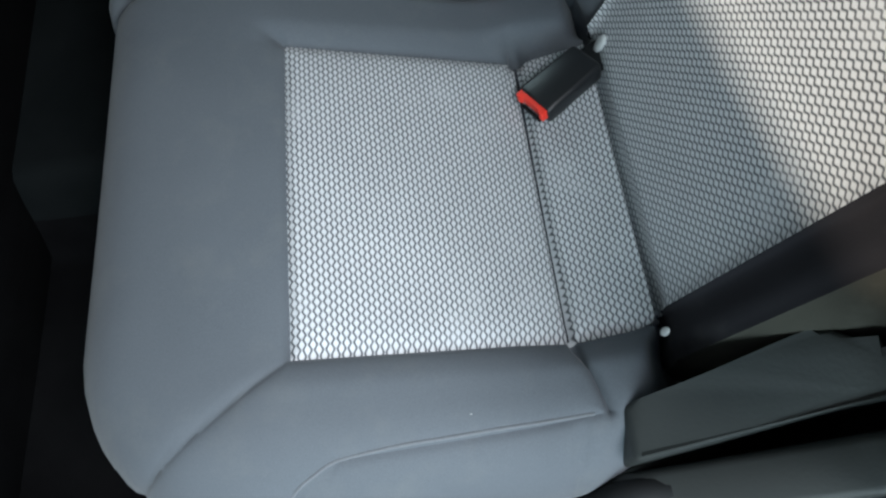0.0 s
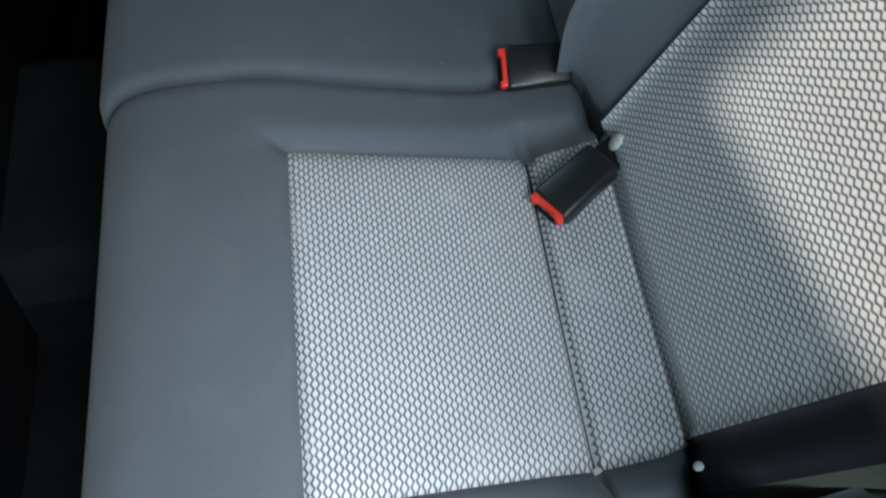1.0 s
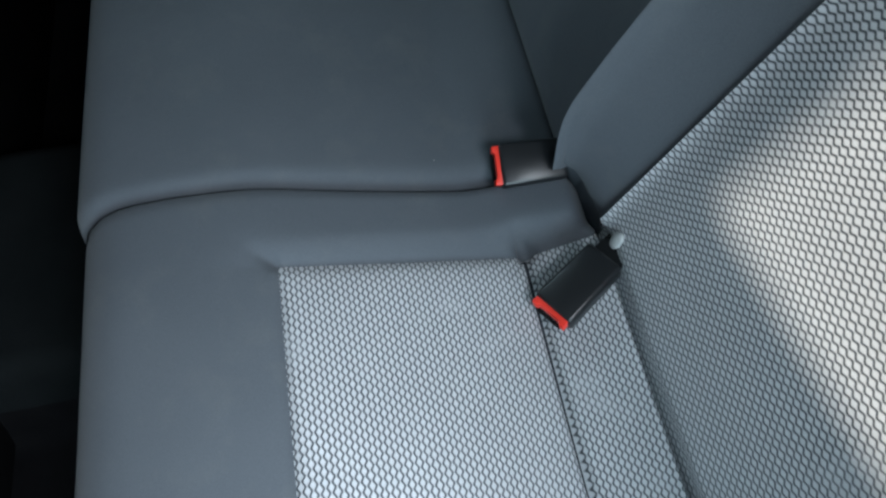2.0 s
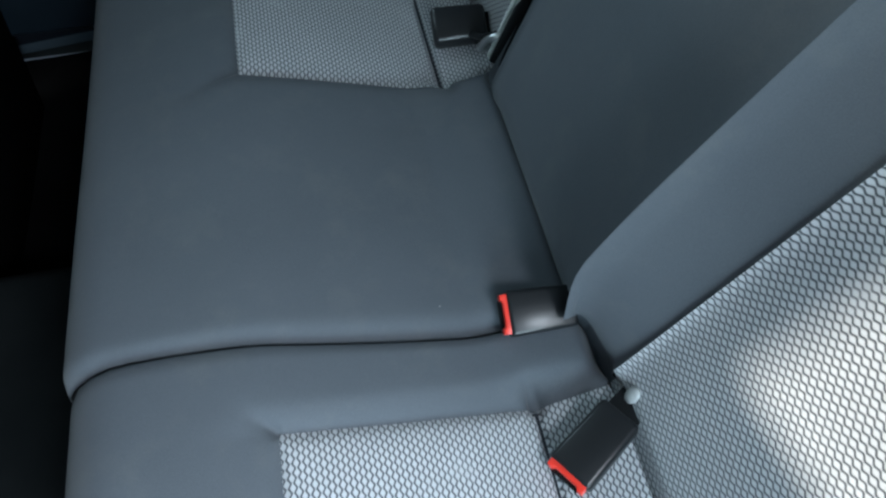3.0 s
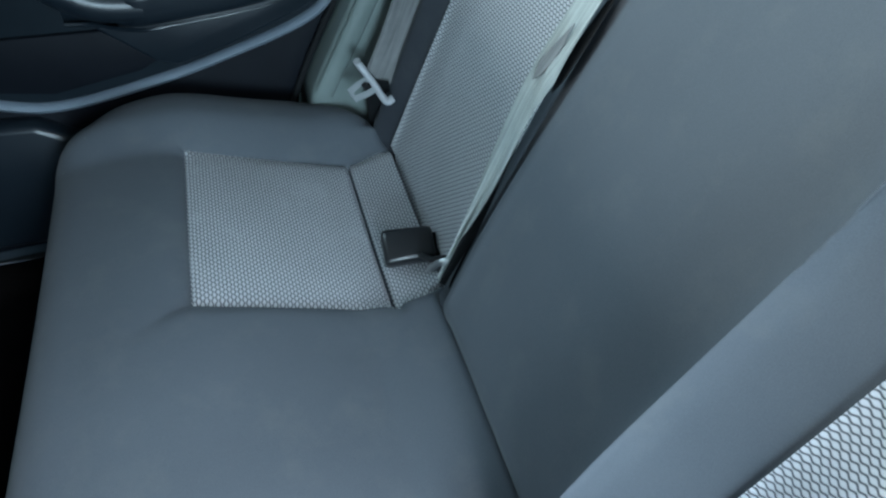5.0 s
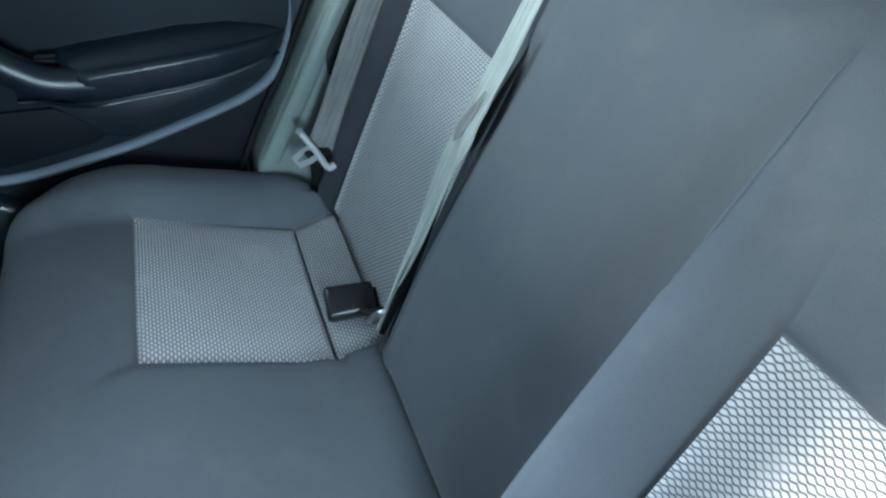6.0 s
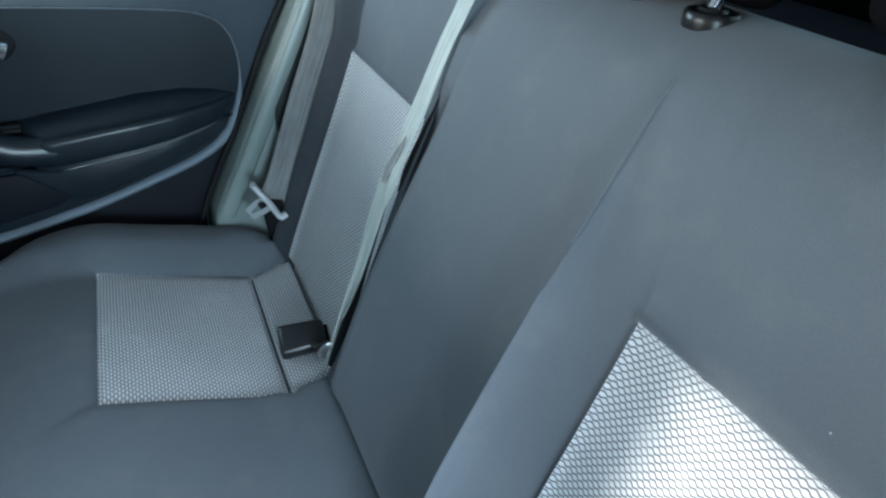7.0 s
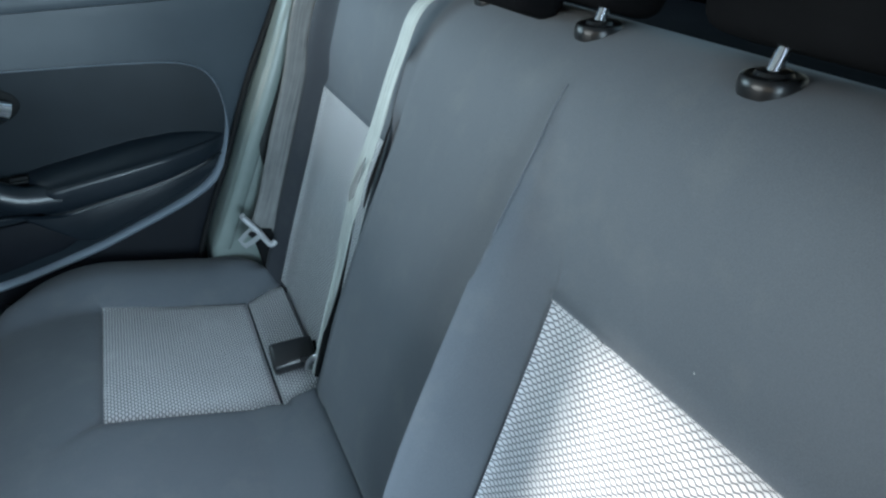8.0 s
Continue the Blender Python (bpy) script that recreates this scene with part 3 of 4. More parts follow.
def build_backrest():
    ob = thing("rear_bench", "grey cloth bench backrest with two light lattice cloth inserts", "seat backrest")
    lo, top, near_top, over = -0.09, 0.425, 0.437, 0.84
    sheet("cloth_panel", [[(lo, 0.337), (top, 0.337), (top, BACK_SPLIT), (lo, BACK_SPLIT)], [(lo, BACK_SPLIT), (top, BACK_SPLIT), (top, 0.789), (lo, 0.789)],
                    [(top, BACK_SPLIT), (over, BACK_SPLIT), (over, 0.789), (top, 0.789)], [(top, 0.337), (over, 0.337), (over, BACK_SPLIT), (top, BACK_SPLIT)],
                    [(near_top, 0.014), (over, 0.014), (over, 0.337), (top, 0.337)], [(top, 0.789), (over, 0.789), (over, 1.110), (top, 1.110)],
                    [(near_top, -0.2), (over, -0.2), (over, 0.014), (near_top, 0.014)]],
          back_surface, CLOTH, ob, "", (56, 44))
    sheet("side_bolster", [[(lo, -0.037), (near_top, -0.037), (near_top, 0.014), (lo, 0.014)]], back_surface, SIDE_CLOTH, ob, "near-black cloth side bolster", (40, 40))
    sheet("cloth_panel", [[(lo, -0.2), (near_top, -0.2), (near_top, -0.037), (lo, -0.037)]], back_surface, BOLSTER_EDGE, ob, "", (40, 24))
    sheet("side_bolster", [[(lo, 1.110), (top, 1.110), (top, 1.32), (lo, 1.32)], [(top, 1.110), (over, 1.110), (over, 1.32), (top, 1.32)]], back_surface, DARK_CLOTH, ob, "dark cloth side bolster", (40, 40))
    sheet("insert", [[(lo, 0.014), (near_top, 0.014), (top, 0.337), (lo, 0.337)]], back_surface, LATTICE, ob, "light lattice cloth insert", (60, 50))
    sheet("insert", [[(lo, 0.789), (top, 0.789), (top, 1.110), (lo, 1.110)]], back_surface, LATTICE, ob, "light lattice cloth insert", (60, 50))
    t = np.linspace(0.0, 1.0, 30)
    ridge = back_surface(0.45 + 0.155 * t, BACK_SPLIT + 0.004 + 0.012 * t)
    part("seam_thread", sweep([tuple(q) for q in ridge], lambda k, u: circle(0.0011, n=6), (0, 1, 0)), CLOTH, ob, "grey seam thread")
    rear = block((0.03, 1.2, 0.72), 0.01, 2, (0, 0, 0), Matrix.Identity(4))
    m = Matrix((( *(-OUT), 0), (0, 1, 0, 0), (*RISE, 0), (0, 0, 0, 1))).transposed()
    bmesh.ops.transform(rear, matrix=Matrix.Translation(back_point(0.26, MIDDLE, -0.105)) @ m, verts=rear.verts)
    part("rear_board", rear, CARPET, ob, "black carpeted rear board")
    return ob


build_backrest()


def stud(h, y, depth, r=0.009):
    ob = thing("cover_stud", "small white plastic stud at the foot of the backrest cover", "stud", "cover studs")
    q = Vector(OUT).to_track_quat("Z", "Y").to_matrix().to_4x4()
    bm = bmesh.new()
    bmesh.ops.create_uvsphere(bm, u_segments=20, v_segments=10, radius=r, matrix=Matrix.Translation(back_point(h, y, depth)) @ q @ Matrix.Diagonal((0.75, 1.25, 0.35, 1)))
    part("cap", bm, TAG, ob)
    return ob


stud(0.020, 0.3075, 0.002, 0.0098)
stud(0.021, -0.012, 0.016, 0.0052)


# ---- buckles ----
def buckle(base, tip, flat, red, label, stem=1.0, fat=1.0, wide=1.0):
    """A belt buckle from its root to its tip; flat is the way its broad face looks."""
    ob = thing("belt_buckle", label, "belt buckle", "belt buckles")
    base, tip = Vector(base), Vector(tip)
    along = (tip - base).normalized()
    up = Vector(flat)
    up = (up - along * up.dot(along)).normalized()
    side = up.cross(along)
    frame_m = Matrix((along, side, up)).transposed().to_4x4()
    long = (tip - base).length
    m = Matrix.Translation(base) @ frame_m
    body = block((long - 0.006 * red, 0.048 * wide, 0.023 * fat), 0.005 if red else 0.008, 3, ((long - 0.006 * red) / 2, 0, 0))
    for v in body.verts:
        v.co.y *= 0.9 + 0.1 * v.co.x / long
        v.co.z += 0.0015 * (1 - (v.co.y / 0.023) ** 2) * (1 if v.co.z > 0 else -1)
    bmesh.ops.transform(body, matrix=m, verts=body.verts)
    housing = part("housing", body, BUCKLE, ob, "black moulded housing")
    if red:
        button = slab([(-0.004, -0.0205), (0.0045, -0.0205), (0.0045, -0.0150), (0.0015, -0.0125), (0.0015, 0.0125), (0.0045, 0.0150), (0.0045, 0.0205), (-0.004, 0.0205)], -0.0065, 0.0065, 0.0012, 2)
        bmesh.ops.transform(button, matrix=m @ Matrix.Translation((long - 0.004, 0, 0.0035)) @ Matrix.Rotation(radians(90), 4, "X"), verts=button.verts)
        part("release_button", button, RED, housing, "bright red release button")
        slot = block((0.004, 0.030, 0.003), 0.0008, 1, (long - 0.001, 0, -0.007))
        bmesh.ops.transform(slot, matrix=m, verts=slot.verts)
        part("slot", slot, RUBBER, housing)
    if not stem:
        return ob
    stalk = sweep([m @ Vector(p) for p in ((0.006, 0, -0.002), (-0.02 * stem, 0, -0.006), (-0.045 * stem, 0, -0.014), (-0.07 * stem, 0, -0.026))],
                  lambda k, t: [(-0.017, -0.003), (0.017, -0.003), (0.017, 0.003), (-0.017, 0.003)], side)
    part("stalk", stalk, RUBBER, ob, "short black stalk")
    return ob


buckle((0.318, 0.294, 0.352), (0.249, 0.250, 0.337), (-0.2, 0.05, 1), True, "black belt buckle with red button lying on the lattice insert")
buckle((0.307, 0.4115, 0.362), (0.230, 0.416, 0.360), (-0.12, -0.45, 1), True, "black belt buckle with red button standing in the cushion gap", 0.0)
buckle((0.327, 0.859, 0.357), (0.252, 0.866, 0.352), (-0.15, -0.42, 1), False, "plain black belt buckle lying on the lattice insert", fat=1.25, wide=1.15)


# ---- belts ----
def build_centre_belt():
    ob = thing("centre_belt", "grey seat belt hanging slack down the backrest", "seat belt", "seat belts")
    path = smooth_path([back_point(h, y, d) for h, y, d in ((0.69, 0.73, -0.06), (0.63, 0.738, 0.022), (0.55, 0.760, 0.030), (0.45, 0.762, 0.035), (0.37, 0.766, 0.040), (0.335, 0.770, 0.039),
                                                           (0.295, 0.776, 0.036), (0.185, 0.768, 0.036), (0.12, 0.766, 0.036), (0.06, 0.766, 0.034), (0.03, 0.767, 0.032))], 8)

    def across(t):
        a = 0.06 + 0.10 * math.sin(t * 9)
        return Vector((0, 1, 0)) * math.cos(a) + Vector(OUT) * math.sin(a)

    strap("webbing", path, across, 0.049, BELT, ob, "ribbed grey webbing", fold=lambda t: (0.55 + 0.40 * float(smoothstep(0.16, 0.52, t))) * (1.0 - 0.80 * float(smoothstep(0.54, 0.92, t))), n=19,
          ripple=lambda t: 0.0042 * math.exp(-((t - 0.46) / 0.07) ** 2) + 0.0034 * float(smoothstep(0.6, 0.8, t)))
    # The shadow in the belt's fold, laid on as a tapered strip of darker webbing.
    fold_line = [Vector(p) + Vector(OUT) * 0.0045 + Vector((0, -0.008 + 0.012 * k / 13, 0)) for k, p in enumerate(path[28:42])]
    strap("fold_shadow", fold_line, lambda t: Vector((0, 1, 0)) + Vector(OUT) * 0.35, 0.015, OUTER_BELT, ob, "darker strip standing in for the shadow of a fold in the webbing", fold=lambda t: 0.06 + 0.94 * math.sin(math.pi * t))
    # Black strip in place of the shade between belt and backrest.
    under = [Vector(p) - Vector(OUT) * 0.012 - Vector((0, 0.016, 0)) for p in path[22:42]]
    strap("gap_shadow", under, lambda t: Vector((0, 1, 0)) - Vector(OUT) * 0.2, 0.024, RUBBER, ob, "black strip standing in for the shaded gap behind the webbing", fold=lambda t: 0.1 + 0.9 * math.sin(math.pi * t))
    # Shade along the lower belt's near edge, built as a black strip.
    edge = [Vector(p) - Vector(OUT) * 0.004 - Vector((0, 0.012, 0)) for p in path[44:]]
    strap("edge_shadow", edge, lambda t: Vector((0, 1, 0)) * 0.5 + Vector(OUT) * 0.8, 0.016, RUBBER, ob, "black strip standing in for the shade along the lower webbing", fold=lambda t: min(1.0, 0.05 + 1.6 * t))
    hook = smooth_path([(0.325, 0.765, 0.415), (0.306, 0.772, 0.405), (0.302, 0.795, 0.372), (0.318, 0.815, 0.352)], 6)
    part("hook", sweep(hook, lambda k, t: circle(0.005, n=10), (1, 0, 0)), STEEL, ob, "bright steel hook")
    part("hook_loop", sweep(smooth_path([(0.300, 0.83, 0.365), (0.305, 0.80, 0.385), (0.318, 0.785, 0.40)], 6), lambda k, t: circle(0.0045, n=10), (1, 0, 0)), BUCKLE, ob, "black plastic loop")


build_centre_belt()


def build_outer_belt():
    ob = thing("outer_belt", "grey seat belt hanging beside the far pillar with its tongue", "seat belt", "seat belts")
    path = smooth_path([(0.60, 1.18, 1.12), (0.53, 1.178, 1.0), (0.467, 1.175, 0.885), (0.424, 1.172, 0.747), (0.383, 1.17, 0.64), (0.342, 1.165, 0.525), (0.312, 1.152, 0.462)], 8)
    strap("webbing", path, lambda t: (1, -0.12, -0.3), 0.047, OUTER_BELT, ob, "ribbed grey webbing")
    strap("lower_webbing", smooth_path([(0.308, 1.150, 0.462), (0.318, 1.165, 0.40), (0.33, 1.18, 0.30)], 8), lambda t: (1, -0.4, -0.3), 0.044, RUBBER, ob, "black lower strap")
    bar_a, bar_b = Vector((0.281, 1.150, 0.491)), Vector((0.316, 1.112, 0.444))
    bar = part("tongue_bar", sweep(smooth_path([bar_a + Vector((-0.004, 0.0, 0.008)), bar_a, (bar_a + bar_b) / 2 + Vector((0.002, 0.004, -0.002)), bar_b, bar_b + Vector((0.012, 0.0, 0.004))], 5),
                             lambda k, t: circle(0.0075, 0.006, 12), (0, 1, 0)), TONGUE, ob, "pale grey plastic tongue bar")
    c = (bar_a + bar_b) / 2
    along = Vector((-0.035, 0.012, -0.028)).normalized()
    side = (bar_b - bar_a).normalized()
    for sgn in (-1, 1):
        q = c + side * 0.010 * sgn
        part("tongue_blade", sweep([q, q + along * 0.022, q + along * 0.042 - side * 0.003 * sgn], lambda k, t: [(-0.005, -0.0018), (0.005, -0.0018), (0.005, 0.0018), (-0.005, 0.0018)], side), BLADE, bar, "dull steel tongue blade")
    part("tongue_blade", sweep([c + along * 0.040 - side * 0.012, c + along * 0.042, c + along * 0.040 + side * 0.012], lambda k, t: circle(0.004, 0.0016, 8), along), BLADE, bar, "dull steel tongue blade")
    part("tongue_label", block((0.010, 0.012, 0.003), 0.001, 1, tuple(c + along * 0.012 + Vector((-0.003, -0.004, 0.003))), Matrix((along, side, along.cross(side))).transposed().to_4x4()), BUCKLE, bar, "small dark marking plate")


build_outer_belt()


# ---- headrests ----
def headrest(y, low, half, tall, gap, label):
    ob = thing("headrest", label, "headrest", "headrests")
    bm = bmesh.new()
    bmesh.ops.create_cube(bm, size=1.0, matrix=Matrix.Diagonal((0.085, 2 * half, tall, 1)))
    bmesh.ops.bevel(bm, geom=list(bm.edges), offset=0.022, segments=4, profile=0.5, affect="EDGES")
    turn = Matrix(((*(-OUT), 0), (0, 1, 0, 0), (*RISE, 0), (0, 0, 0, 1))).transposed()
    for v in bm.verts:
        v.co.x += 0.02 * (v.co.y / half) ** 2 + 0.012
    bmesh.ops.transform(bm, matrix=Matrix.Translation(back_point(low + tall / 2, y, -0.020)) @ turn, verts=bm.verts)
    part("cushion", bm, BLACK, ob, "black cloth cushion")
    for dy in (-gap, gap):
        a, b = back_point(0.62, y + dy, -0.026), back_point(low + 0.05, y + dy, -0.034)
        part("post", sweep([a, (a + b) / 2, b], lambda k, t: circle(0.0055, n=14)), CHROME, ob, "bright chrome post")
        foot = back_point(0.660, y + dy, -0.032)
        lean = Vector((0.02, 0, 1)).to_track_quat("Z", "Y").to_matrix().to_4x4()
        bm = lathe([(0.0, -0.011), (0.0232, -0.011), (0.0238, -0.004), (0.0232, 0.001), (0.0220, 0.0030), (0.0190, 0.0040), (0.0140, 0.0030), (0.0125, 0.0060), (0.0085, 0.0070), (0.0, 0.0070)], Matrix.Translation(foot) @ lean)
        part("sleeve", bm, SLEEVE, ob, "glossy black guide sleeve")
    return ob


headrest(0.173, 0.682, 0.155, 0.20, 0.076, "black headrest raised on two chrome posts")
middle_rest = headrest(MIDDLE, 0.676, 0.13, 0.10, 0.108, "low black middle headrest on chrome posts")
pad = block((0.06, 0.27, 0.09), 0.02, 4)
bmesh.ops.transform(pad, matrix=Matrix.Translation(back_point(0.694, 0.660, -0.012)) @ Matrix(((*(-OUT), 0), (0, 1, 0, 0), (*RISE, 0), (0, 0, 0, 1))).transposed(), verts=pad.verts)
part("front_pad", pad, BLACK, middle_rest, "black pad in front of the posts")
headrest(0.957, 0.672, 0.155, 0.20, 0.076, "black headrest raised on two chrome posts")


# ---- far door ----
def build_far_door():
    ob = thing("rear_door", "closed dark blue-grey door trim with padded armrest", "car door")
    part("panel", slab([(-0.75, 0.02), (0.10, 0.10), (0.199, 0.374), (0.280, 0.545), (0.357, 0.716), (0.429, 0.851), (0.448, 0.895), (-0.75, 0.925)], 1.30, 1.36, 0.006, 2), DOOR, ob, "dark blue-grey moulded panel")
    rim = [(-0.62, 0.800), (-0.30, 0.800), (-0.064, 0.796), (0.164, 0.783), (0.245, 0.770), (0.282, 0.742), (0.297, 0.690), (0.292, 0.62), (0.262, 0.548), (0.205, 0.503), (0.086, 0.457), (-0.031, 0.42), (-0.194, 0.385), (-0.30, 0.40), (-0.45, 0.45)]
    path = smooth_path([(x, 1.296, z) for x, z in rim], 6)
    inner = [(p[0], p[2]) for p in path]
    inlay_panel = part("inlay", slab(inner + [(-0.62, 0.50)], 1.294, 1.31, 0.0), INLAY, ob, "black grained leather inlay")

    def band(k, t):
        w = 0.0013 + 0.0078 * float(smoothstep(0.44, 0.56, t))
        return circle(0.004 + 0.012 * float(smoothstep(0.44, 0.56, t)), w, 10)
    part("band", sweep(path, band, (0, 1, 0)), BAND, inlay_panel, "satin grey curved band")
    part("lower_panel", slab([(-0.70, 0.05), (0.09, 0.13), (0.191, 0.374), (0.270, 0.540), (0.205, 0.496), (0.086, 0.450), (-0.031, 0.413), (-0.194, 0.378), (-0.30, 0.393), (-0.70, 0.44)], 1.2925, 1.31, 0.003, 2), DOOR_LOW, ob, "near-black lower door panel")
    # padded armrest: sections along x, from the top line over the front edge to the underside
    xs = np.concatenate([np.linspace(-0.150, 0.20, 36), np.linspace(0.21, 0.284, 14)])
    edge_y = np.interp(xs, (-0.15, -0.090, -0.066, -0.045, 0.10, 0.17, 0.24, 0.27, 0.284), (1.276, 1.268, 1.240, 1.226, 1.228, 1.238, 1.262, 1.278, 1.291))
    edge_z = np.interp(xs, (-0.15, -0.075, -0.055, -0.04, 0.03, 0.10, 0.17, 0.24, 0.284), (0.578, 0.587, 0.590, 0.592, 0.600, 0.608, 0.614, 0.619, 0.623))
    top_z = np.interp(xs, (-0.15, -0.075, -0.04, 0.03, 0.11, 0.19, 0.25, 0.284), (0.600, 0.612, 0.618, 0.628, 0.640, 0.643, 0.635, 0.623))
    low_z = np.interp(xs, (-0.1, -0.01, 0.07, 0.15, 0.22, 0.284), (0.532, 0.540, 0.550, 0.560, 0.571, 0.590))
    bm, rings = bmesh.new(), []
    for x, ye, ze, zt, zl in zip(xs, edge_y, edge_z, top_z, low_z):
        r = 0.011 * min(1.0, (1.300 - ye) / 0.04)
        ring = [(1.301, zt + 0.001)]
        for t in np.linspace(0.15, 1, 6):
            ring.append((1.299 + (ye + r - 1.299) * t, zt + (ze - zt) * t + 0.007 * math.sin(math.pi * t) * min(1, (1.3 - ye) / 0.05)))
        for a in np.linspace(0.2, 1.0, 5):
            ring.append((ye + r - r * math.sin(a * math.pi / 2), ze - r + r * math.cos(a * math.pi / 2)))
        ring += [(ye + 0.004, ze + (zl - ze) * 0.6), (ye + 0.009, zl + 0.004), (ye + 0.013, zl + 0.001), (1.301, zl)]
        rings.append([bm.verts.new((x, y, z)) for y, z in ring])
    for a, b in zip(rings, rings[1:]):
        for k in range(len(a) - 1):
            bm.faces.new((a[k], a[k + 1], b[k + 1], b[k]))
    bm.faces.new(rings[0]), bm.faces.new(rings[-1])
    arm = part("armrest", bm, ARMREST, ob, "padded black armrest")
    lip = smooth_path([(x, y + 0.006, z - 0.003) for x, y, z in list(zip(xs, edge_y, low_z))[::4]], 5)
    part("armrest_lip", sweep(lip, lambda k, t: circle(0.0035 * (1 - 0.6 * t), 0.004 * (1 - 0.6 * t), 8), (0, 1, 0)), ARMREST, arm, "moulded lip under the armrest")
    under = slab([(-0.11, 0.526), (0.06, 0.543), (0.21, 0.565), (0.262, 0.58), (0.262, 0.553), (0.205, 0.524), (0.086, 0.478), (0.0, 0.453), (-0.03, 0.462)], 1.270, 1.302, 0.005, 3)
    for v in under.verts:
        v.co.y += 0.022 * max(0.0, v.co.x - 0.05) / 0.21 * (v.co.y < 1.29)
    part("armrest_base", under, ARMREST, ob, "black lower armrest moulding")
    grip = smooth_path([(-0.32, 1.275, 0.775), (-0.23, 1.256, 0.690), (-0.17, 1.248, 0.626), (-0.13, 1.246, 0.594), (-0.09, 1.247, 0.574), (-0.03, 1.252, 0.567)], 8)
    part("grip", sweep(grip, lambda k, t: circle(0.024, 0.0265, 20), (0, 1, 0)), ARMREST, arm, "smooth black pull grip")
    part("pocket_panel", slab([(-0.62, 0.50), (-0.105, 0.513), (-0.018, 0.462), (-0.06, 0.439), (-0.20, 0.409), (-0.40, 0.434), (-0.62, 0.47)], 1.286, 1.300, 0.005, 2), DOOR_LOW, ob, "dark moulded pocket panel")
    part("switch_plate", block((0.10, 0.040, 0.006), 0.002, 2, (-0.125, 1.279, 0.604)), RUBBER, arm, "black window switch plate")
    part("window_switch", block((0.032, 0.014, 0.007), 0.003, 2, (-0.090, 1.272, 0.609)), RUBBER, arm, "glossy window switch")
    cup = bmesh.new()
    bmesh.ops.create_uvsphere(cup, u_segments=28, v_segments=14, radius=1.0, matrix=Matrix.Translation((-0.15, 1.294, 0.740)) @ Matrix.Diagonal((0.10, 0.006, 0.042, 1)))
    cup_ob = part("handle_cup", cup, RUBBER, ob, "black handle cup")
    part("handle", sweep(smooth_path([(-0.24, 1.285, 0.752), (-0.15, 1.268, 0.752), (-0.10, 1.268, 0.744), (-0.070, 1.284, 0.730)], 6), lambda k, t: circle(0.010, 0.018, 12), (0, 1, 0)), CHROME, cup_ob, "chrome release handle")
    part("bottle_bin", slab([(-0.62, 0.12), (-0.18, 0.12), (-0.13, 0.20), (-0.17, 0.33), (-0.24, 0.372), (-0.62, 0.38)], 1.255, 1.30, 0.012, 3), ARMREST, ob, "glossy black door bin")
    part("window_ledge", slab([(-0.75, 0.893), (0.43, 0.888), (0.44, 0.915), (-0.75, 0.935)], 1.285, 1.36, 0.008, 2), DOOR, ob, "window ledge")
    frame_top = smooth_path([(0.43, 1.31, 0.89), (0.52, 1.27, 1.08), (0.50, 1.23, 1.20), (0.36, 1.21, 1.265), (-0.2, 1.20, 1.275), (-0.72, 1.22, 1.25)], 6)
    part("window_frame", sweep(frame_top, lambda k, t: circle(0.03, 0.022, 10), (0, 1, 0)), DOOR, ob, "dark window frame")
    return ob


build_far_door()
seal = smooth_path([(0.17, 1.285, 0.30), (0.194, 1.285, 0.384), (0.238, 1.285, 0.483), (0.274, 1.285, 0.554), (0.349, 1.285, 0.722), (0.421, 1.285, 0.855), (0.50, 1.26, 1.02)], 6)
tagged(part("trim", sweep(seal, lambda k, t: circle(0.007, 0.006, 10), (0, 1, 0)), RUBBER), "black rubber door seal", "door seal", kind="structure")
wall("sill_far", (1.0, 0.10, 0.10), (-0.28, 1.37, 0.13), DOOR_LOW, "dark scuffed door sill", "sill")


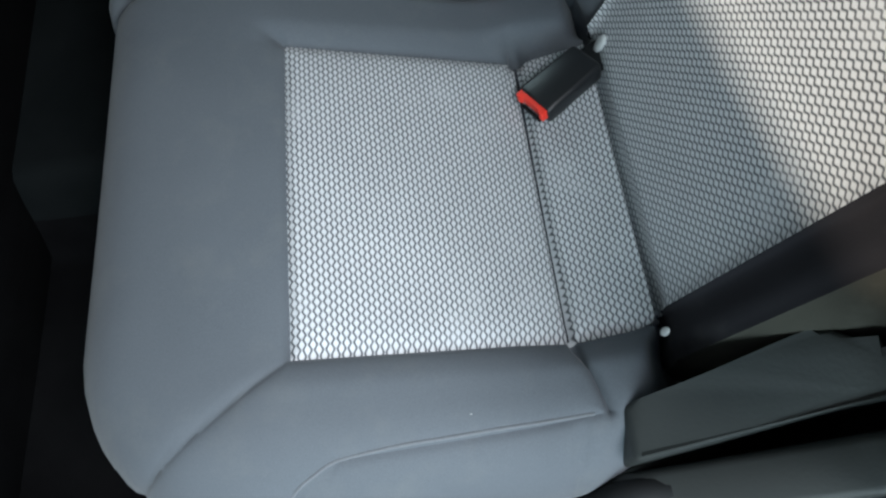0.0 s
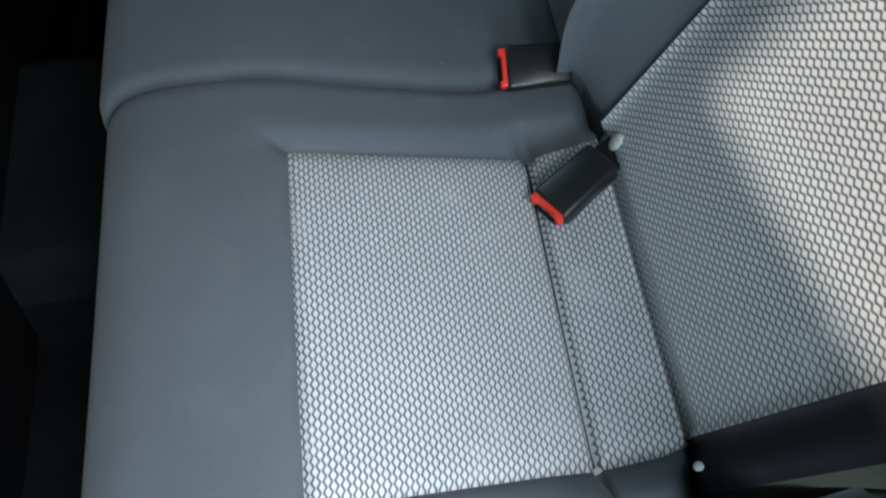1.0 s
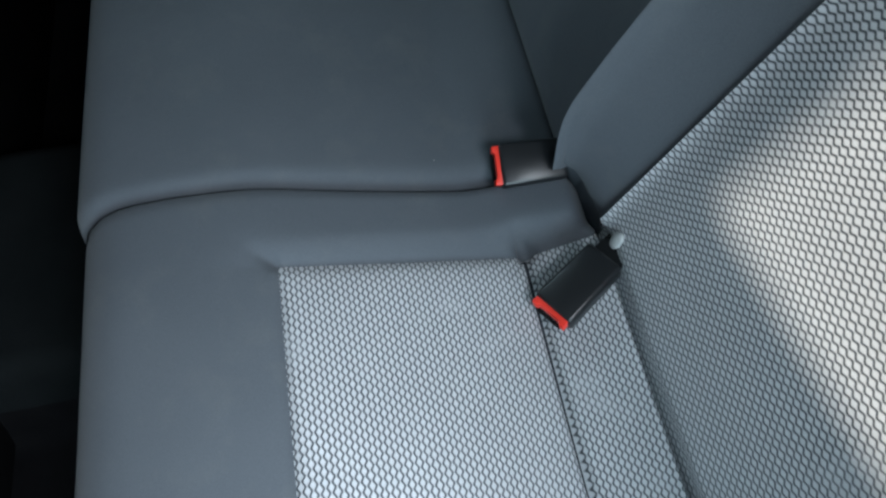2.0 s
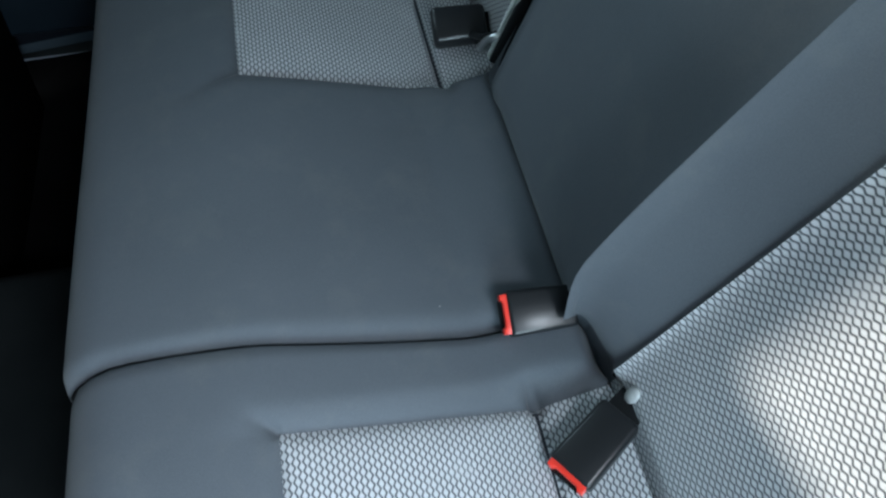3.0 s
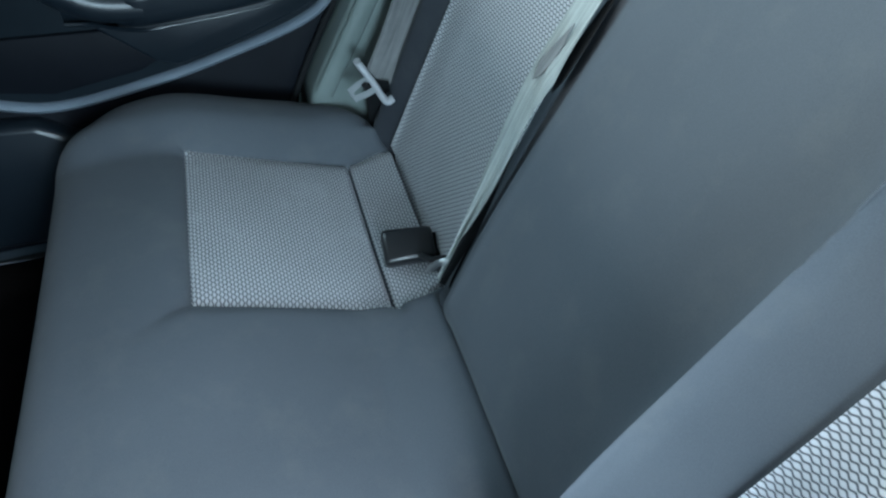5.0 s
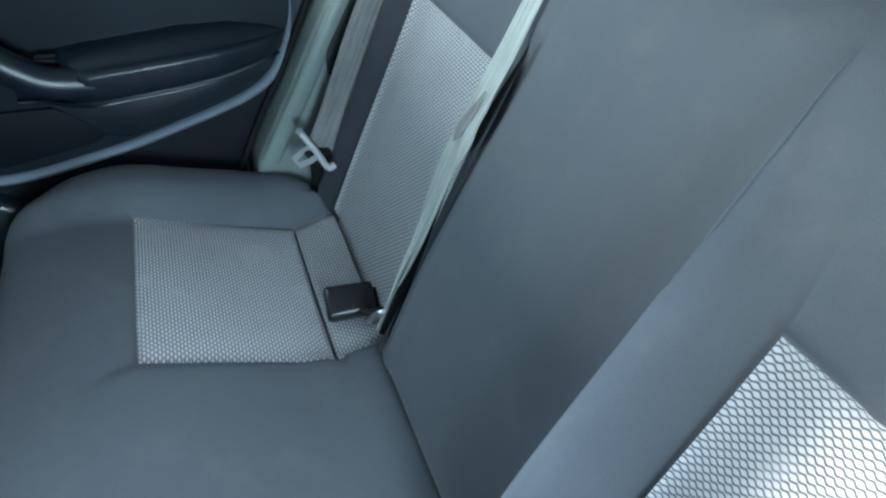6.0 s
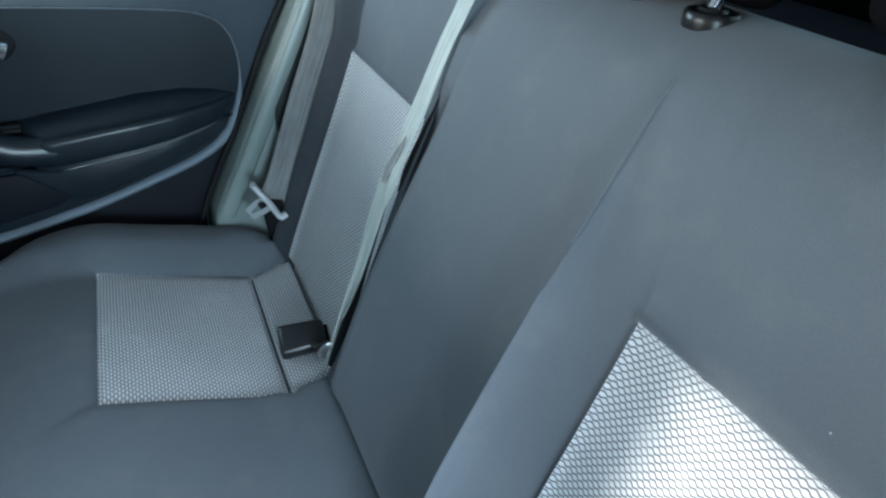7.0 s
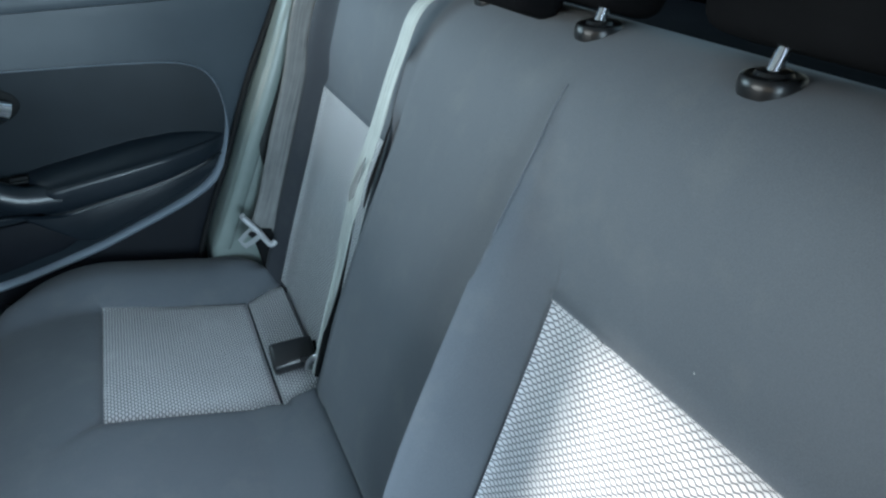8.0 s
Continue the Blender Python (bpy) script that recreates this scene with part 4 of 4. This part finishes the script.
def build_far_pillar():
    ob = thing("pillar_far_rear", "pale grey-green pillar trim behind the far door", "pillar", kind="structure")
    part("face", slab([(0.20, 0.25), (0.210, 0.400), (0.274, 0.535), (0.330, 0.658), (0.380, 0.763), (0.432, 0.875), (0.53, 1.07), (0.80, 1.07), (0.80, 0.25)], 1.225, 1.40, 0.014, 4), PILLAR, ob)
    part("belt_channel", slab([(0.345, 0.565), (0.339, 0.615), (0.371, 0.694), (0.391, 0.751), (0.440, 0.86), (0.515, 1.03), (0.66, 1.03), (0.60, 0.565)], 1.214, 1.23, 0.004, 2), TRIM, ob, "darker belt channel")
    ridge = smooth_path([(0.232, 1.224, 0.400), (0.297, 1.222, 0.535), (0.353, 1.220, 0.658), (0.402, 1.220, 0.763), (0.452, 1.222, 0.875), (0.548, 1.224, 1.07)], 6)
    part("ridge", sweep(ridge, lambda k, t: circle(0.0075, 0.017, 16), (0, 1, 0)), PILLAR, ob, "rounded grey-green ridge")
    return ob


build_far_pillar()


# ---- near side trim by the open doorway ----
def build_near_trim():
    ob = thing("pillar_near_lower", "dark grey plastic wheel arch trim beside the bench", "pillar", kind="structure")
    plan = [(p[0], p[1]) for p in smooth_path([(0.274, -0.066, 0), (0.33, -0.057, 0), (0.378, -0.047, 0), (0.402, -0.046, 0), (0.425, -0.072, 0), (0.47, -0.078, 0), (0.95, -0.078, 0)], 4)]
    plan += [(0.95, -0.097), (0.42, -0.098), (0.274, -0.114)]
    bm = bmesh.new()
    low = [bm.verts.new((x, y, -0.05)) for x, y in plan]
    high = [bm.verts.new((x, y, 0.345 + 0.9 * (x - 0.272) - 0.5 * max(0.0, x - 0.44))) for x, y in plan]
    bm.faces.new(low), bm.faces.new(high)
    for i in range(len(plan)):
        bm.faces.new((low[i - 1], low[i], high[i], high[i - 1]))
    top_edges = [e for e in bm.edges if all(v in high for v in e.verts) or (abs(e.verts[0].co.x - 0.274) < 1e-4 and abs(e.verts[1].co.x - 0.274) < 1e-4 and e.verts[0].co.y == e.verts[1].co.y)]
    bmesh.ops.bevel(bm, geom=top_edges, offset=0.007, segments=3, profile=0.5, affect="EDGES")
    part("face", bm, NEAR_TRIM, ob)
    part("lower_lip", slab([(0.262, 0.285), (0.34, 0.352), (0.42, 0.425), (0.60, 0.545), (0.60, 0.25), (0.262, 0.25)], -0.162, -0.118, 0.008, 3), NEAR_TRIM, ob, "dark teal-grey painted sill lip")
    path = smooth_path([(0.24, -0.140, -0.05), (0.256, -0.138, 0.26), (0.32, -0.138, 0.318), (0.42, -0.138, 0.40), (0.58, -0.138, 0.50)], 6)
    part("seal", sweep(path, lambda k, t: circle(0.014, 0.012, 10), (0, 1, 0)), RUBBER, ob, "black rubber door seal")
    return ob


build_near_trim()
